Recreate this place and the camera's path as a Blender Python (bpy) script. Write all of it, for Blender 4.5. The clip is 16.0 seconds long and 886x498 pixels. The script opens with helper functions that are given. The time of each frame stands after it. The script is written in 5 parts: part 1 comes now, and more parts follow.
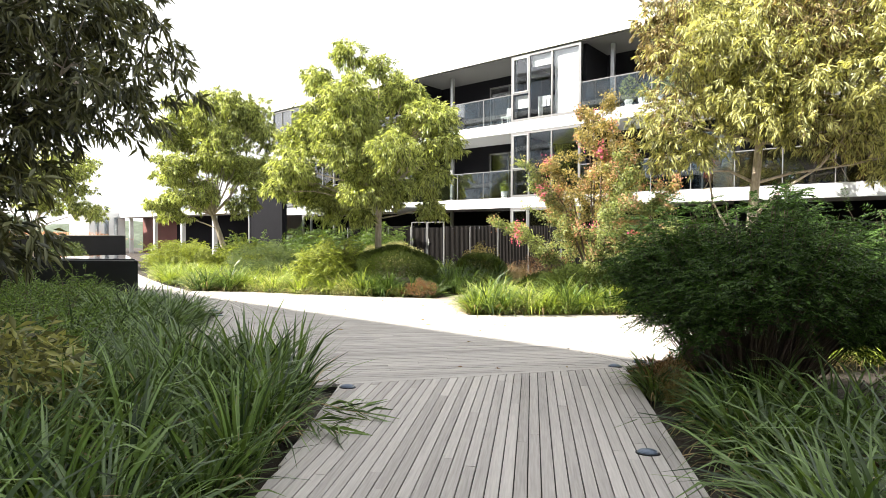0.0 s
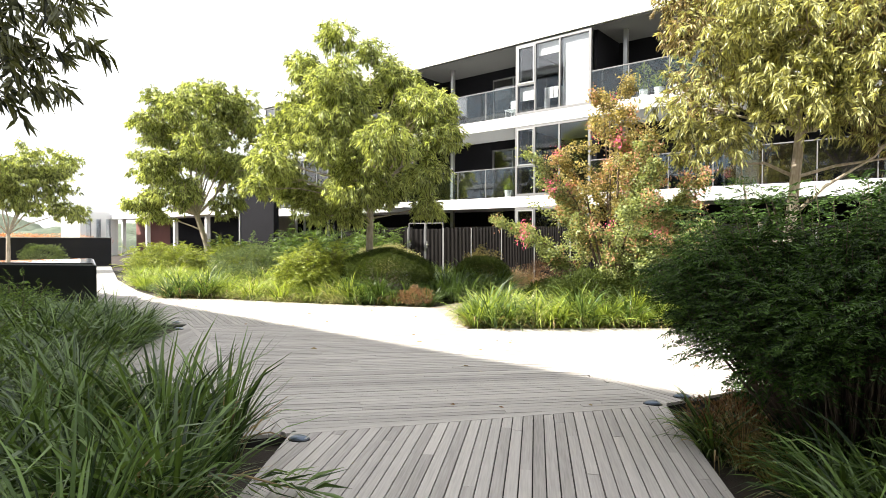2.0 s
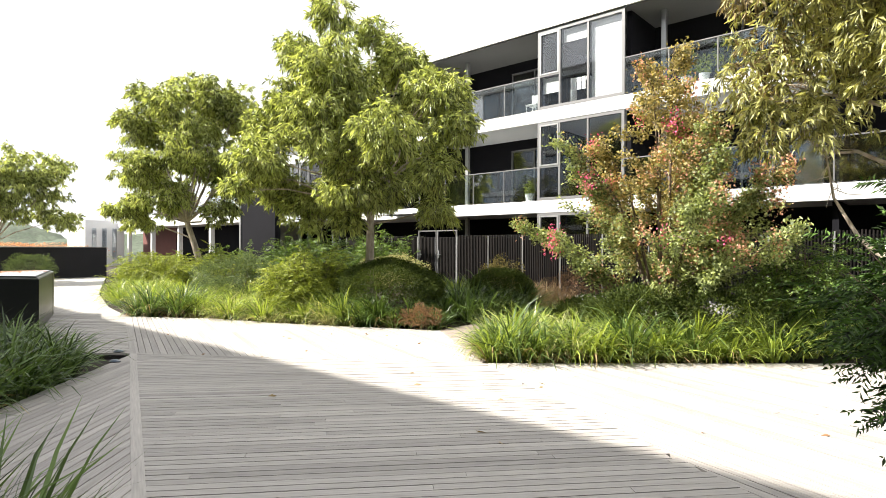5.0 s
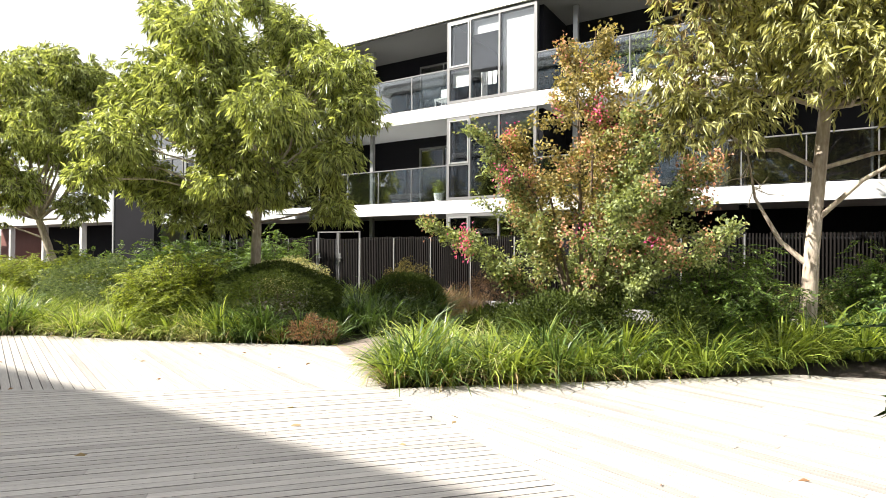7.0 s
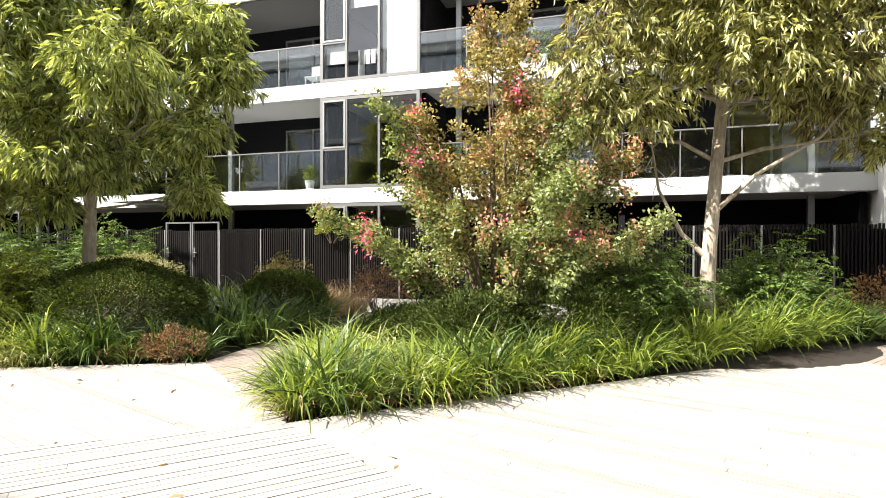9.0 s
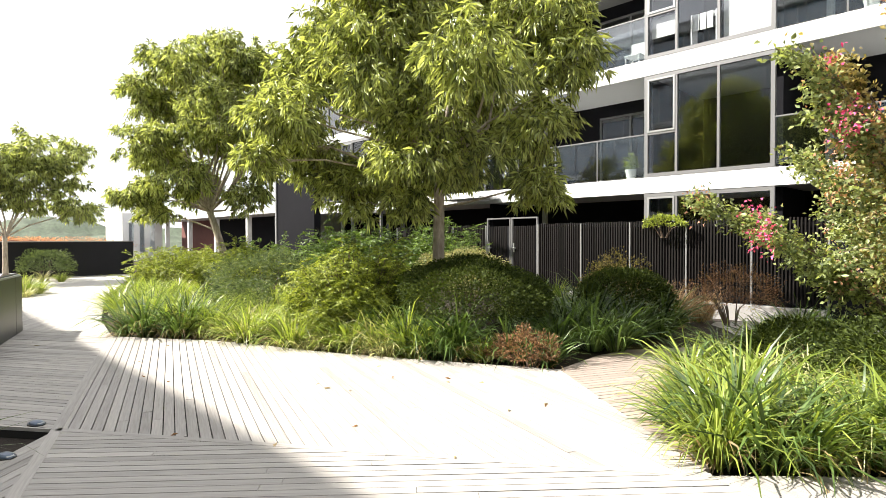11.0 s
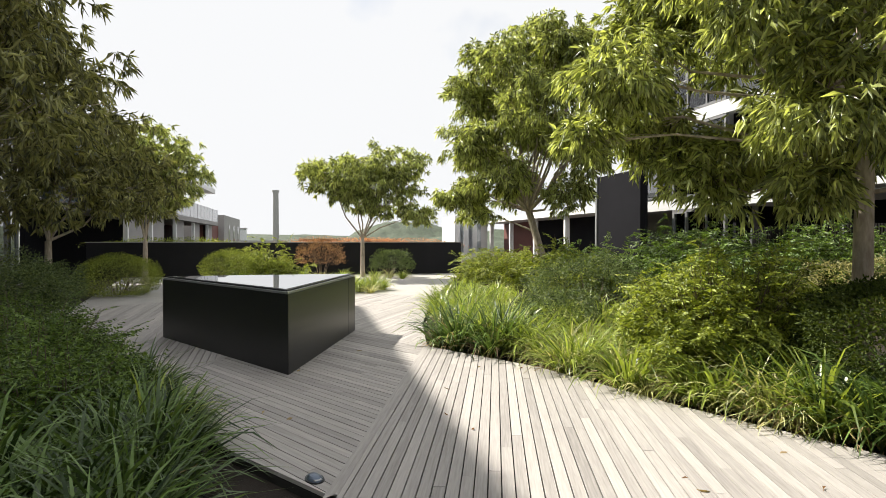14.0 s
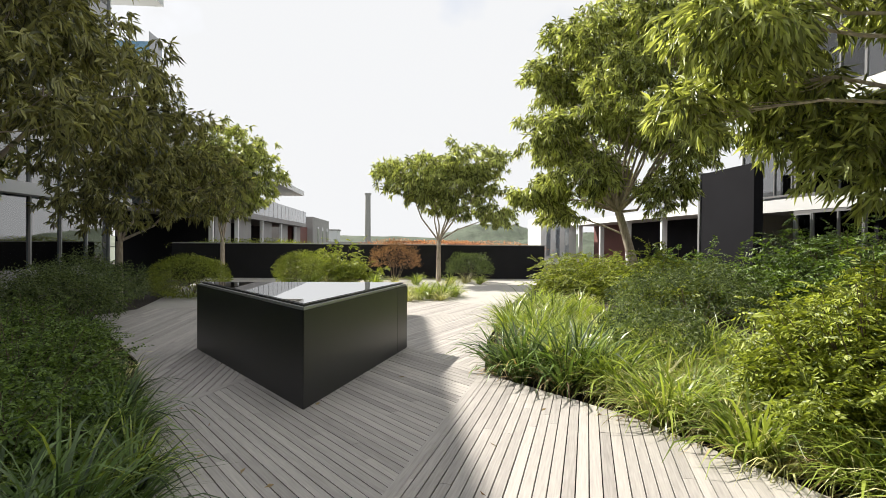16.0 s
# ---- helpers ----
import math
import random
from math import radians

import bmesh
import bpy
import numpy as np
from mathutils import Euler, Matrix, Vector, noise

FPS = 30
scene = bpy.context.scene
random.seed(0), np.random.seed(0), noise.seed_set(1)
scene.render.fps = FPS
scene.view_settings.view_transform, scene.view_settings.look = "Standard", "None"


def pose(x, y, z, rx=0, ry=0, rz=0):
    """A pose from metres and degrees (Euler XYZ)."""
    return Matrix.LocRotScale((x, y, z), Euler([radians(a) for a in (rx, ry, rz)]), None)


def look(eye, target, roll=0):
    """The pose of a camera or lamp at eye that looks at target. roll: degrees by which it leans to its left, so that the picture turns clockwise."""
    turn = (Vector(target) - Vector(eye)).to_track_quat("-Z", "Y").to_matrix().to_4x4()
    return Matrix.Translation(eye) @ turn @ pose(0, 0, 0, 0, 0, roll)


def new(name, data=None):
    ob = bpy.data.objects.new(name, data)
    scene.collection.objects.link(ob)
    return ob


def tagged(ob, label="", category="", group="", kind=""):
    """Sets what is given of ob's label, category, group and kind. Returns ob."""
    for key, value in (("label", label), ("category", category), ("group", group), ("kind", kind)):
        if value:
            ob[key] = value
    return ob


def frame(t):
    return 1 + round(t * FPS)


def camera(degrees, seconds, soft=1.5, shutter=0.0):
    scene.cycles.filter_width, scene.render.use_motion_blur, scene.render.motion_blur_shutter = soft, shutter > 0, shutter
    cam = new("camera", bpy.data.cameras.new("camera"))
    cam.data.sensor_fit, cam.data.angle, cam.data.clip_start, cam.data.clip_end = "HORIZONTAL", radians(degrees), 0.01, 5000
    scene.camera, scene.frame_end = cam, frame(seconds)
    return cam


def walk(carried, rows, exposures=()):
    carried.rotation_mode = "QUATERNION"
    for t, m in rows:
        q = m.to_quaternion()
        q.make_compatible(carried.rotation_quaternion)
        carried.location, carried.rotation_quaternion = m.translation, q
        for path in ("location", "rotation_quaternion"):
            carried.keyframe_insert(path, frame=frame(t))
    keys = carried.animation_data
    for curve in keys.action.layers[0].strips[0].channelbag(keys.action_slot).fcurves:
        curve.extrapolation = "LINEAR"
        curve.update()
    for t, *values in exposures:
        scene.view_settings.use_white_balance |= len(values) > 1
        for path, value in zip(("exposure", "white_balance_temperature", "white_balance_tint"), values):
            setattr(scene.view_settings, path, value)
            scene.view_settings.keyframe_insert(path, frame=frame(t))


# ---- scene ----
cam = camera(75.9, 16.0, 0.8)
PATH = [
    (0, (0.584, 0.356, 1.695), (-0.692, 1.895, 1.645), 0.2),
    (0.5, (0.382, 0.658, 1.685), (-0.895, 2.197, 1.636), 0.3),
    (1, (0.161, 1.038, 1.697), (-1.118, 2.574, 1.651), 0.2),
    (1.5, (-0.098, 1.363, 1.677), (-1.38, 2.897, 1.633), 0.3),
    (2, (-0.336, 1.703, 1.666), (-1.621, 3.235, 1.625), 0.2),
    (2.5, (-0.583, 2.042, 1.685), (-1.868, 3.574, 1.645), 0.2),
    (3, (-0.841, 2.339, 1.683), (-2.129, 3.87, 1.649), 0.3),
    (3.5, (-1.08, 2.662, 1.683), (-2.371, 4.189, 1.656), 0.1),
    (4, (-1.301, 2.979, 1.692), (-2.61, 4.491, 1.673), 0.0),
    (4.2, (-1.381, 3.086, 1.68), (-2.703, 4.587, 1.665), 0.0),
    (6.3, (-2.26, 4.356, 1.592), (-3.59, 5.85, 1.6), 0.4),
    (6.5, (-2.322, 4.473, 1.59), (-3.597, 6.014, 1.598), 0.4),
    (7, (-2.526, 4.721, 1.588), (-3.599, 6.409, 1.599), 0.4),
    (7.5, (-2.765, 4.917, 1.565), (-3.591, 6.738, 1.573), 0.3),
    (8, (-3.067, 5.077, 1.56), (-3.685, 6.979, 1.553), 0.5),
    (8.2, (-3.184, 5.166, 1.583), (-3.761, 7.081, 1.569), 0.4),
    (10.3, (-4.584, 5.712, 1.651), (-5.661, 7.396, 1.612), -0.5),
    (10.5, (-4.726, 5.744, 1.665), (-5.934, 7.337, 1.624), -0.3),
    (11, (-5.116, 5.852, 1.645), (-6.55, 7.245, 1.609), -0.2),
    (11.5, (-5.424, 5.98, 1.652), (-7.027, 7.176, 1.615), -0.2),
    (12, (-5.748, 6.104, 1.642), (-7.512, 7.045, 1.607), -0.1),
    (12.5, (-6.089, 6.251, 1.645), (-7.941, 7.005, 1.614), 0.0),
    (13, (-6.457, 6.43, 1.666), (-8.351, 7.071, 1.634), -0.0),
    (13.5, (-6.852, 6.556, 1.655), (-8.777, 7.099, 1.622), 0.1),
    (14, (-7.228, 6.732, 1.668), (-9.175, 7.189, 1.638), 0.0),
    (14.5, (-7.657, 6.919, 1.675), (-9.621, 7.296, 1.647), 0.1),
    (15, (-8.019, 7.076, 1.656), (-9.998, 7.363, 1.63), 0.7),
    (15.5, (-8.364, 7.235, 1.661), (-10.352, 7.45, 1.635), 0.5),
    (16, (-8.707, 7.435, 1.697), (-10.702, 7.584, 1.674), 0.5),
]
EXPOSURES = [(0.0, 1.85), (4.0, 1.55), (8.0, 1.4), (10.5, 1.55), (12.5, 1.05), (16.0, 0.8)]
walk(cam, [(t, look(eye, target, roll)) for t, eye, target, roll in PATH], EXPOSURES)

# ---- world and sun ----
SUN_EL, SUN_AZ = 42.0, 46.0          # height; turn from -y towards -x
sx, sy = -math.sin(radians(SUN_AZ)), -math.cos(radians(SUN_AZ))
SUN_DIR = Vector((sx * math.cos(radians(SUN_EL)), sy * math.cos(radians(SUN_EL)), math.sin(radians(SUN_EL))))
world = bpy.data.worlds.new("world")
scene.world = world
world.use_nodes = True
wn, wl = world.node_tree.nodes, world.node_tree.links
sky = wn.new("ShaderNodeTexSky")
sky.sky_type = "NISHITA"
sky.sun_disc = False
sky.sun_elevation = radians(SUN_EL)
sky.sun_rotation = math.atan2(sx, sy)
sky.dust_density = 2.5
sky.air_density = 1.0
bg = wn["Background"]
# thin bright cloud over the blue
wco = wn.new("ShaderNodeTexCoord")
wno = wn.new("ShaderNodeTexNoise")
wno.inputs["Scale"].default_value, wno.inputs["Detail"].default_value = 2.2, 5
wra = wn.new("ShaderNodeValToRGB")
wra.color_ramp.elements[0].position, wra.color_ramp.elements[1].position = 0.28, 0.46
wmi = wn.new("ShaderNodeMix")
wmi.data_type = "RGBA"
wl.new(wco.outputs["Generated"], wno.inputs["Vector"])
wl.new(wno.outputs["Fac"], wra.inputs["Fac"])
wl.new(wra.outputs["Color"], wmi.inputs[0])
wl.new(sky.outputs["Color"], wmi.inputs[6])
wmi.inputs[7].default_value = (6.2, 6.25, 6.35, 1)
wl.new(wmi.outputs[2], bg.inputs["Color"])
bg.inputs["Strength"].default_value = 0.085
sun = new("sun", bpy.data.lights.new("sun", "SUN"))
sun.data.energy, sun.data.angle, sun.data.color = 5.0, radians(0.5), (1.0, 0.94, 0.84)
sun.matrix_world = look((0, 0, 30), Vector((0, 0, 30)) - SUN_DIR)


# ---- materials ----
def mat(name, color, rough=0.6, metal=0.0, spec=0.5, vary=0.15, scale=6.0, fine=60.0, bump=0.2, island=False, obj=False,
        hue=None, trans=0.0, stretch=None, dist=0.01, rw=0.6):
    """A principled material whose colour drifts at two scales, with fine relief."""
    m = bpy.data.materials.new(name)
    m.use_nodes = True
    n, l = m.node_tree.nodes, m.node_tree.links
    b = n["Principled BSDF"]
    b.inputs["Roughness"].default_value, b.inputs["Metallic"].default_value = rough, metal
    b.inputs["Specular IOR Level"].default_value = spec
    co = n.new("ShaderNodeTexCoord")
    mp = n.new("ShaderNodeMapping")
    if stretch:
        mp.inputs["Scale"].default_value = stretch
    if obj:
        oi = n.new("ShaderNodeObjectInfo")
        sh = n.new("ShaderNodeVectorMath")
        sh.operation = "MULTIPLY_ADD"
        sh.inputs[1].default_value = (37.0, 53.0, 71.0)
        l.new(oi.outputs["Random"], sh.inputs[0])
        l.new(co.outputs["Object"], sh.inputs[2])
        l.new(sh.outputs[0], mp.inputs["Vector"])
    else:
        l.new(co.outputs["Object"], mp.inputs["Vector"])
    n1, n2 = n.new("ShaderNodeTexNoise"), n.new("ShaderNodeTexNoise")
    n1.inputs["Scale"].default_value, n1.inputs["Detail"].default_value = scale, 4
    n2.inputs["Scale"].default_value, n2.inputs["Detail"].default_value = fine, 3
    for q in (n1, n2):
        l.new(mp.outputs["Vector"], q.inputs["Vector"])
    add = n.new("ShaderNodeMath")
    add.operation = "MULTIPLY_ADD"
    add.inputs[1].default_value = 0.5
    l.new(n2.outputs["Fac"], add.inputs[0])
    half = n.new("ShaderNodeMath")
    half.operation = "MULTIPLY"
    half.inputs[1].default_value = 0.5
    l.new(n1.outputs["Fac"], half.inputs[0])
    l.new(half.outputs[0], add.inputs[2])
    fac = add.outputs[0]
    if island or obj:
        if island:
            g = n.new("ShaderNodeNewGeometry")
            rnd = g.outputs["Random Per Island"]
        else:
            g = n.new("ShaderNodeObjectInfo")
            rnd = g.outputs["Random"]
        mixr = n.new("ShaderNodeMath")
        mixr.operation = "MULTIPLY_ADD"
        mixr.inputs[1].default_value = rw
        sc = n.new("ShaderNodeMath")
        sc.operation = "MULTIPLY"
        sc.inputs[1].default_value = 1.05 - rw
        l.new(fac, sc.inputs[0])
        l.new(rnd, mixr.inputs[0])
        l.new(sc.outputs[0], mixr.inputs[2])
        fac = mixr.outputs[0]
    ramp = n.new("ShaderNodeValToRGB")
    lo = [max(0, c * (1 - vary)) for c in color]
    hi = [min(1, c * (1 + vary)) for c in (hue or color)]
    ramp.color_ramp.elements[0].position, ramp.color_ramp.elements[1].position = 0.25, 0.75
    ramp.color_ramp.elements[0].color, ramp.color_ramp.elements[1].color = (*lo, 1), (*hi, 1)
    l.new(fac, ramp.inputs["Fac"])
    l.new(ramp.outputs["Color"], b.inputs["Base Color"])
    if bump:
        bp = n.new("ShaderNodeBump")
        bp.inputs["Strength"].default_value, bp.inputs["Distance"].default_value = bump, dist
        l.new(add.outputs[0], bp.inputs["Height"])
        l.new(bp.outputs["Normal"], b.inputs["Normal"])
    if trans:
        tr = n.new("ShaderNodeBsdfTranslucent")
        mx = n.new("ShaderNodeMixShader")
        mx.inputs[0].default_value = trans
        gain = n.new("ShaderNodeMix")
        gain.data_type, gain.blend_type = "RGBA", "MULTIPLY"
        gain.inputs[0].default_value = 1.0
        gain.inputs[7].default_value = (1.5, 1.45, 0.7, 1)
        l.new(ramp.outputs["Color"], gain.inputs[6])
        l.new(gain.outputs[2], tr.inputs["Color"])
        l.new(b.outputs[0], mx.inputs[1])
        l.new(tr.outputs[0], mx.inputs[2])
        l.new(mx.outputs[0], n["Material Output"].inputs["Surface"])
    return m


def glass_mat(name, tint, reflect=0.12, rough=0.02):
    """Thin pane: see-through with a tint, with mirror gloss that grows at glancing angles."""
    m = bpy.data.materials.new(name)
    m.use_nodes = True
    n, l = m.node_tree.nodes, m.node_tree.links
    n.remove(n["Principled BSDF"])
    t, g, mx, fr = (n.new(k) for k in ("ShaderNodeBsdfTransparent", "ShaderNodeBsdfGlossy", "ShaderNodeMixShader", "ShaderNodeFresnel"))
    t.inputs["Color"].default_value = (*tint, 1)
    g.inputs["Roughness"].default_value = rough
    fr.inputs["IOR"].default_value = 1.45
    ad = n.new("ShaderNodeMath")
    ad.inputs[1].default_value = reflect
    l.new(fr.outputs[0], ad.inputs[0])
    l.new(ad.outputs[0], mx.inputs[0])
    l.new(t.outputs[0], mx.inputs[1])
    l.new(g.outputs[0], mx.inputs[2])
    l.new(mx.outputs[0], n["Material Output"].inputs["Surface"])
    return m


M = {
    "deck": mat("weathered_timber", (0.32, 0.296, 0.278), 0.75, vary=0.30, scale=2.5, fine=40, bump=0.5, obj=True, hue=(0.385, 0.36, 0.335), stretch=(0.10, 1.8, 1.8), dist=0.004, rw=0.2),
    "deck_brown": mat("brown_timber", (0.28, 0.225, 0.195), 0.75, vary=0.2, scale=2.5, fine=40, bump=0.45, obj=True, hue=(0.33, 0.275, 0.24), stretch=(0.10, 1.8, 1.8), dist=0.004, rw=0.2),
    "joist": mat("dark_joist", (0.02, 0.018, 0.016), 0.9, vary=0.3),
    "soil": mat("mulch_soil", (0.032, 0.023, 0.017), 0.95, vary=0.6, scale=5, fine=90, bump=0.9, dist=0.03),
    "paving": mat("pale_paving", (0.42, 0.40, 0.37), 0.8, vary=0.15, scale=2, fine=60),
    "black_metal": mat("black_powder_coat", (0.012, 0.012, 0.014), 0.42, vary=0.25, scale=2, fine=200, bump=0.03),
    "box_side": mat("black_cladding", (0.013, 0.0135, 0.015), 0.38, vary=0.3, scale=1.5, fine=120, bump=0.04),
    "wall_dark": mat("dark_wall_paint", (0.018, 0.018, 0.021), 0.7, spec=0.2, vary=0.25, scale=1.2, fine=50, bump=0.1),
    "fence": mat("dark_brown_slat", (0.011, 0.009, 0.0085), 0.6, spec=0.2, vary=0.4, scale=3, fine=40, bump=0.1, obj=True),
    "alu": mat("grey_aluminium", (0.38, 0.385, 0.39), 0.38, metal=0.55, vary=0.08, scale=2, fine=80, bump=0.03),
    "grey_frame": mat("grey_window_frame", (0.20, 0.20, 0.205), 0.42, metal=0.3, vary=0.1, scale=2, fine=80, bump=0.03),
    "white": mat("white_render", (0.78, 0.78, 0.77), 0.6, vary=0.05, scale=1.0, fine=40, bump=0.05),
    "slab": mat("pale_grey_panel", (0.60, 0.61, 0.62), 0.5, vary=0.06, scale=0.8, fine=60, bump=0.03),
    "charcoal": mat("charcoal_cladding", (0.013, 0.013, 0.016), 0.8, spec=0.06, vary=0.2, scale=1, fine=50, bump=0.06),
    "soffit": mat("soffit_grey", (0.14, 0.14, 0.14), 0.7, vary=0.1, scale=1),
    # Dark tone puts the unlit depth of the rooms into the wall colour.
    "inside": mat("unlit_room", (0.05, 0.048, 0.045), 0.8, vary=0.2, scale=1),
    "curtain": mat("curtain_cloth", (0.80, 0.79, 0.76), 0.9, vary=0.1, scale=3, fine=60, bump=0.1),
    "concrete": mat("grey_concrete", (0.33, 0.32, 0.31), 0.8, vary=0.15, scale=1.5, fine=50, bump=0.15),
    "brick_red": mat("red_brown_cladding", (0.16, 0.055, 0.045), 0.7, vary=0.2, scale=2),
    "glass": glass_mat("window_glass", (0.88, 0.91, 0.94), 0.07),
    "glass_rail": glass_mat("balustrade_glass", (0.80, 0.85, 0.86), 0.17, 0.03),
    "glass_blue": glass_mat("blue_glass", (0.40, 0.58, 0.70), 0.28),
    "lamp": mat("lamp_cover", (0.11, 0.14, 0.19), 0.28, metal=0.4, vary=0.1),
    "bark": mat("pale_gum_bark", (0.30, 0.21, 0.15), 0.8, vary=0.4, scale=5, fine=24, bump=0.7, hue=(0.52, 0.46, 0.38), stretch=(1, 1, 0.28), dist=0.03),
    "bark_dark": mat("brown_bark", (0.13, 0.095, 0.07), 0.9, vary=0.35, scale=8, fine=50, bump=0.5, stretch=(1, 1, 0.3), dist=0.01),
    "gum": mat("gum_leaf", (0.145, 0.185, 0.05), 0.33, vary=0.45, scale=1.2, fine=8, bump=0, island=True, hue=(0.40, 0.44, 0.165), trans=0.34),
    "gum_pale": mat("pale_gum_leaf", (0.17, 0.18, 0.065), 0.35, vary=0.45, scale=1.2, fine=8, bump=0, island=True, hue=(0.47, 0.465, 0.22), trans=0.36),
    # Gum leaf toned down for building shade, then lifted a little for glare.
    "gum_half_shade": mat("half_shaded_gum_leaf", (0.12, 0.13, 0.055), 0.42, vary=0.45, scale=1.2, fine=8, bump=0, island=True, hue=(0.27, 0.27, 0.105), trans=0.3),
    # Gum leaf darkened: the crown's backlit shade is put into its colour.
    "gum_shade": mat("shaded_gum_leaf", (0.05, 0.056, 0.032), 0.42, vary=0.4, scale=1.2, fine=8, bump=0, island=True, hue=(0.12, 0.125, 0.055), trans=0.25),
    "acacia": mat("feathery_leaf", (0.12, 0.175, 0.02), 0.5, vary=0.4, scale=1.5, fine=8, bump=0, island=True, hue=(0.28, 0.325, 0.05), trans=0.28),
    "acacia_dark": mat("dark_feathery_leaf", (0.05, 0.095, 0.02), 0.5, vary=0.4, scale=1.5, fine=8, bump=0, island=True, hue=(0.13, 0.20, 0.04), trans=0.3),
    # Green darkened so the leaf colour carries the wattle's inner shade.
    "wattle_shaded": mat("shaded_deep_green_leaf", (0.013, 0.034, 0.004), 0.75, vary=0.4, scale=1.5, fine=8, bump=0, island=True, hue=(0.05, 0.105, 0.011), trans=0.10),
    "dome": mat("clipped_leaf", (0.030, 0.048, 0.010), 0.75, spec=0.25, vary=0.3, scale=3, fine=8, bump=0, island=True, hue=(0.070, 0.095, 0.020), trans=0.25),
    "blue_green": mat("blue_green_leaf", (0.055, 0.09, 0.032), 0.6, vary=0.4, scale=2, fine=8, bump=0, island=True, hue=(0.12, 0.16, 0.055), trans=0.25),
    "cream": mat("pale_cream_leaf", (0.20, 0.22, 0.10), 0.6, vary=0.35, scale=2, fine=8, bump=0, island=True, hue=(0.36, 0.34, 0.18), trans=0.3),
    "dry": mat("dry_brown_leaf", (0.16, 0.085, 0.045), 0.8, vary=0.45, scale=3, fine=8, bump=0, island=True, hue=(0.28, 0.16, 0.09), trans=0.2),
    "pinkish": mat("faded_pink_grass", (0.30, 0.19, 0.12), 0.8, vary=0.35, scale=3, fine=8, bump=0, island=True, hue=(0.42, 0.30, 0.18), trans=0.3),
    "grass": mat("strap_leaf", (0.11, 0.18, 0.03), 0.33, vary=0.4, scale=2, fine=6, bump=0, island=True, hue=(0.27, 0.33, 0.07), trans=0.35),
    # Dark green of its own, lowered further to hold the boardwalk beds' shade.
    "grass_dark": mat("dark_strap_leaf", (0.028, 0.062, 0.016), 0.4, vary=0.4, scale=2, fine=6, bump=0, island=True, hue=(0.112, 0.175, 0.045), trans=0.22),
    "grass_pale": mat("variegated_strap_leaf", (0.22, 0.25, 0.085), 0.45, vary=0.4, scale=2, fine=6, bump=0, island=True, hue=(0.48, 0.47, 0.25), trans=0.3),
    "faded": mat("faded_olive_leaf", (0.13, 0.10, 0.045), 0.6, vary=0.4, scale=2, fine=6, bump=0, island=True, hue=(0.27, 0.21, 0.10), trans=0.25),
    "straw": mat("dead_strap_leaf", (0.20, 0.13, 0.07), 0.8, vary=0.4, scale=2, fine=6, bump=0, island=True, hue=(0.32, 0.24, 0.13), trans=0.2),
    "myrtle": mat("myrtle_leaf", (0.18, 0.17, 0.058), 0.5, vary=0.4, scale=1.1, fine=8, bump=0, island=True, hue=(0.36, 0.295, 0.13), trans=0.35),
    "myrtle_green": mat("myrtle_green_leaf", (0.13, 0.175, 0.06), 0.45, vary=0.4, scale=1.1, fine=8, bump=0, island=True, hue=(0.29, 0.33, 0.14), trans=0.35),
    "flower": mat("pink_blossom", (0.72, 0.04, 0.20), 0.6, vary=0.25, scale=4, fine=9, bump=0, island=True, hue=(0.88, 0.16, 0.36), trans=0.35),
    "flower_old": mat("salmon_blossom", (0.46, 0.20, 0.14), 0.7, vary=0.3, scale=4, fine=9, bump=0, island=True, hue=(0.62, 0.34, 0.24), trans=0.3),
    "far_wood": mat("far_woodland", (0.065, 0.085, 0.055), 0.9, vary=0.6, scale=0.09, fine=0.7, bump=0),
    "roof_red": mat("red_roof_tiles", (0.28, 0.10, 0.06), 0.8, vary=0.3, scale=0.3, fine=3, bump=0),
}


# ---- mesh helpers ----
def mesh_np(name, verts, faces, material, smooth=False, second=None):
    """A mesh from arrays: faces is a list of equal-length index arrays (n, k)."""
    me = bpy.data.meshes.new(name)
    verts = np.asarray(verts, dtype=np.float32)
    loops = np.concatenate([np.asarray(f).ravel() for f in faces]).astype(np.int32)
    sizes = np.concatenate([np.full(len(f), np.asarray(f).shape[1]) for f in faces]).astype(np.int32)
    me.vertices.add(len(verts))
    me.vertices.foreach_set("co", verts.ravel())
    me.loops.add(len(loops))
    me.loops.foreach_set("vertex_index", loops)
    me.polygons.add(len(sizes))
    me.polygons.foreach_set("loop_start", np.concatenate([[0], np.cumsum(sizes)[:-1]]).astype(np.int32))
    if smooth:
        me.polygons.foreach_set("use_smooth", np.ones(len(sizes), dtype=bool))
    me.update(calc_edges=True)
    me.materials.append(material)
    if second:
        me.materials.append(second[0])
        me.polygons.foreach_set("material_index", second[1].astype(np.int32))
    return me


def part(name, bm, material, parent=None, label=""):
    """Links a bmesh (or a ready mesh) as one object, under parent if there is one."""
    if isinstance(bm, bpy.types.Mesh):
        me = bm
    else:
        me = bpy.data.meshes.new(name)
        bm.to_mesh(me)
        bm.free()
        me.materials.append(material)
    ob = new(name, me)
    if parent:
        ob.parent = parent
    if label:
        tagged(ob, label)
    return ob


def thing(name, at, label, category, group="", kind="", turn=0):
    e = new(name)
    e.empty_display_size = 0.2
    e.matrix_basis = pose(*at, 0, 0, turn)
    return tagged(e, label, category, group, kind)


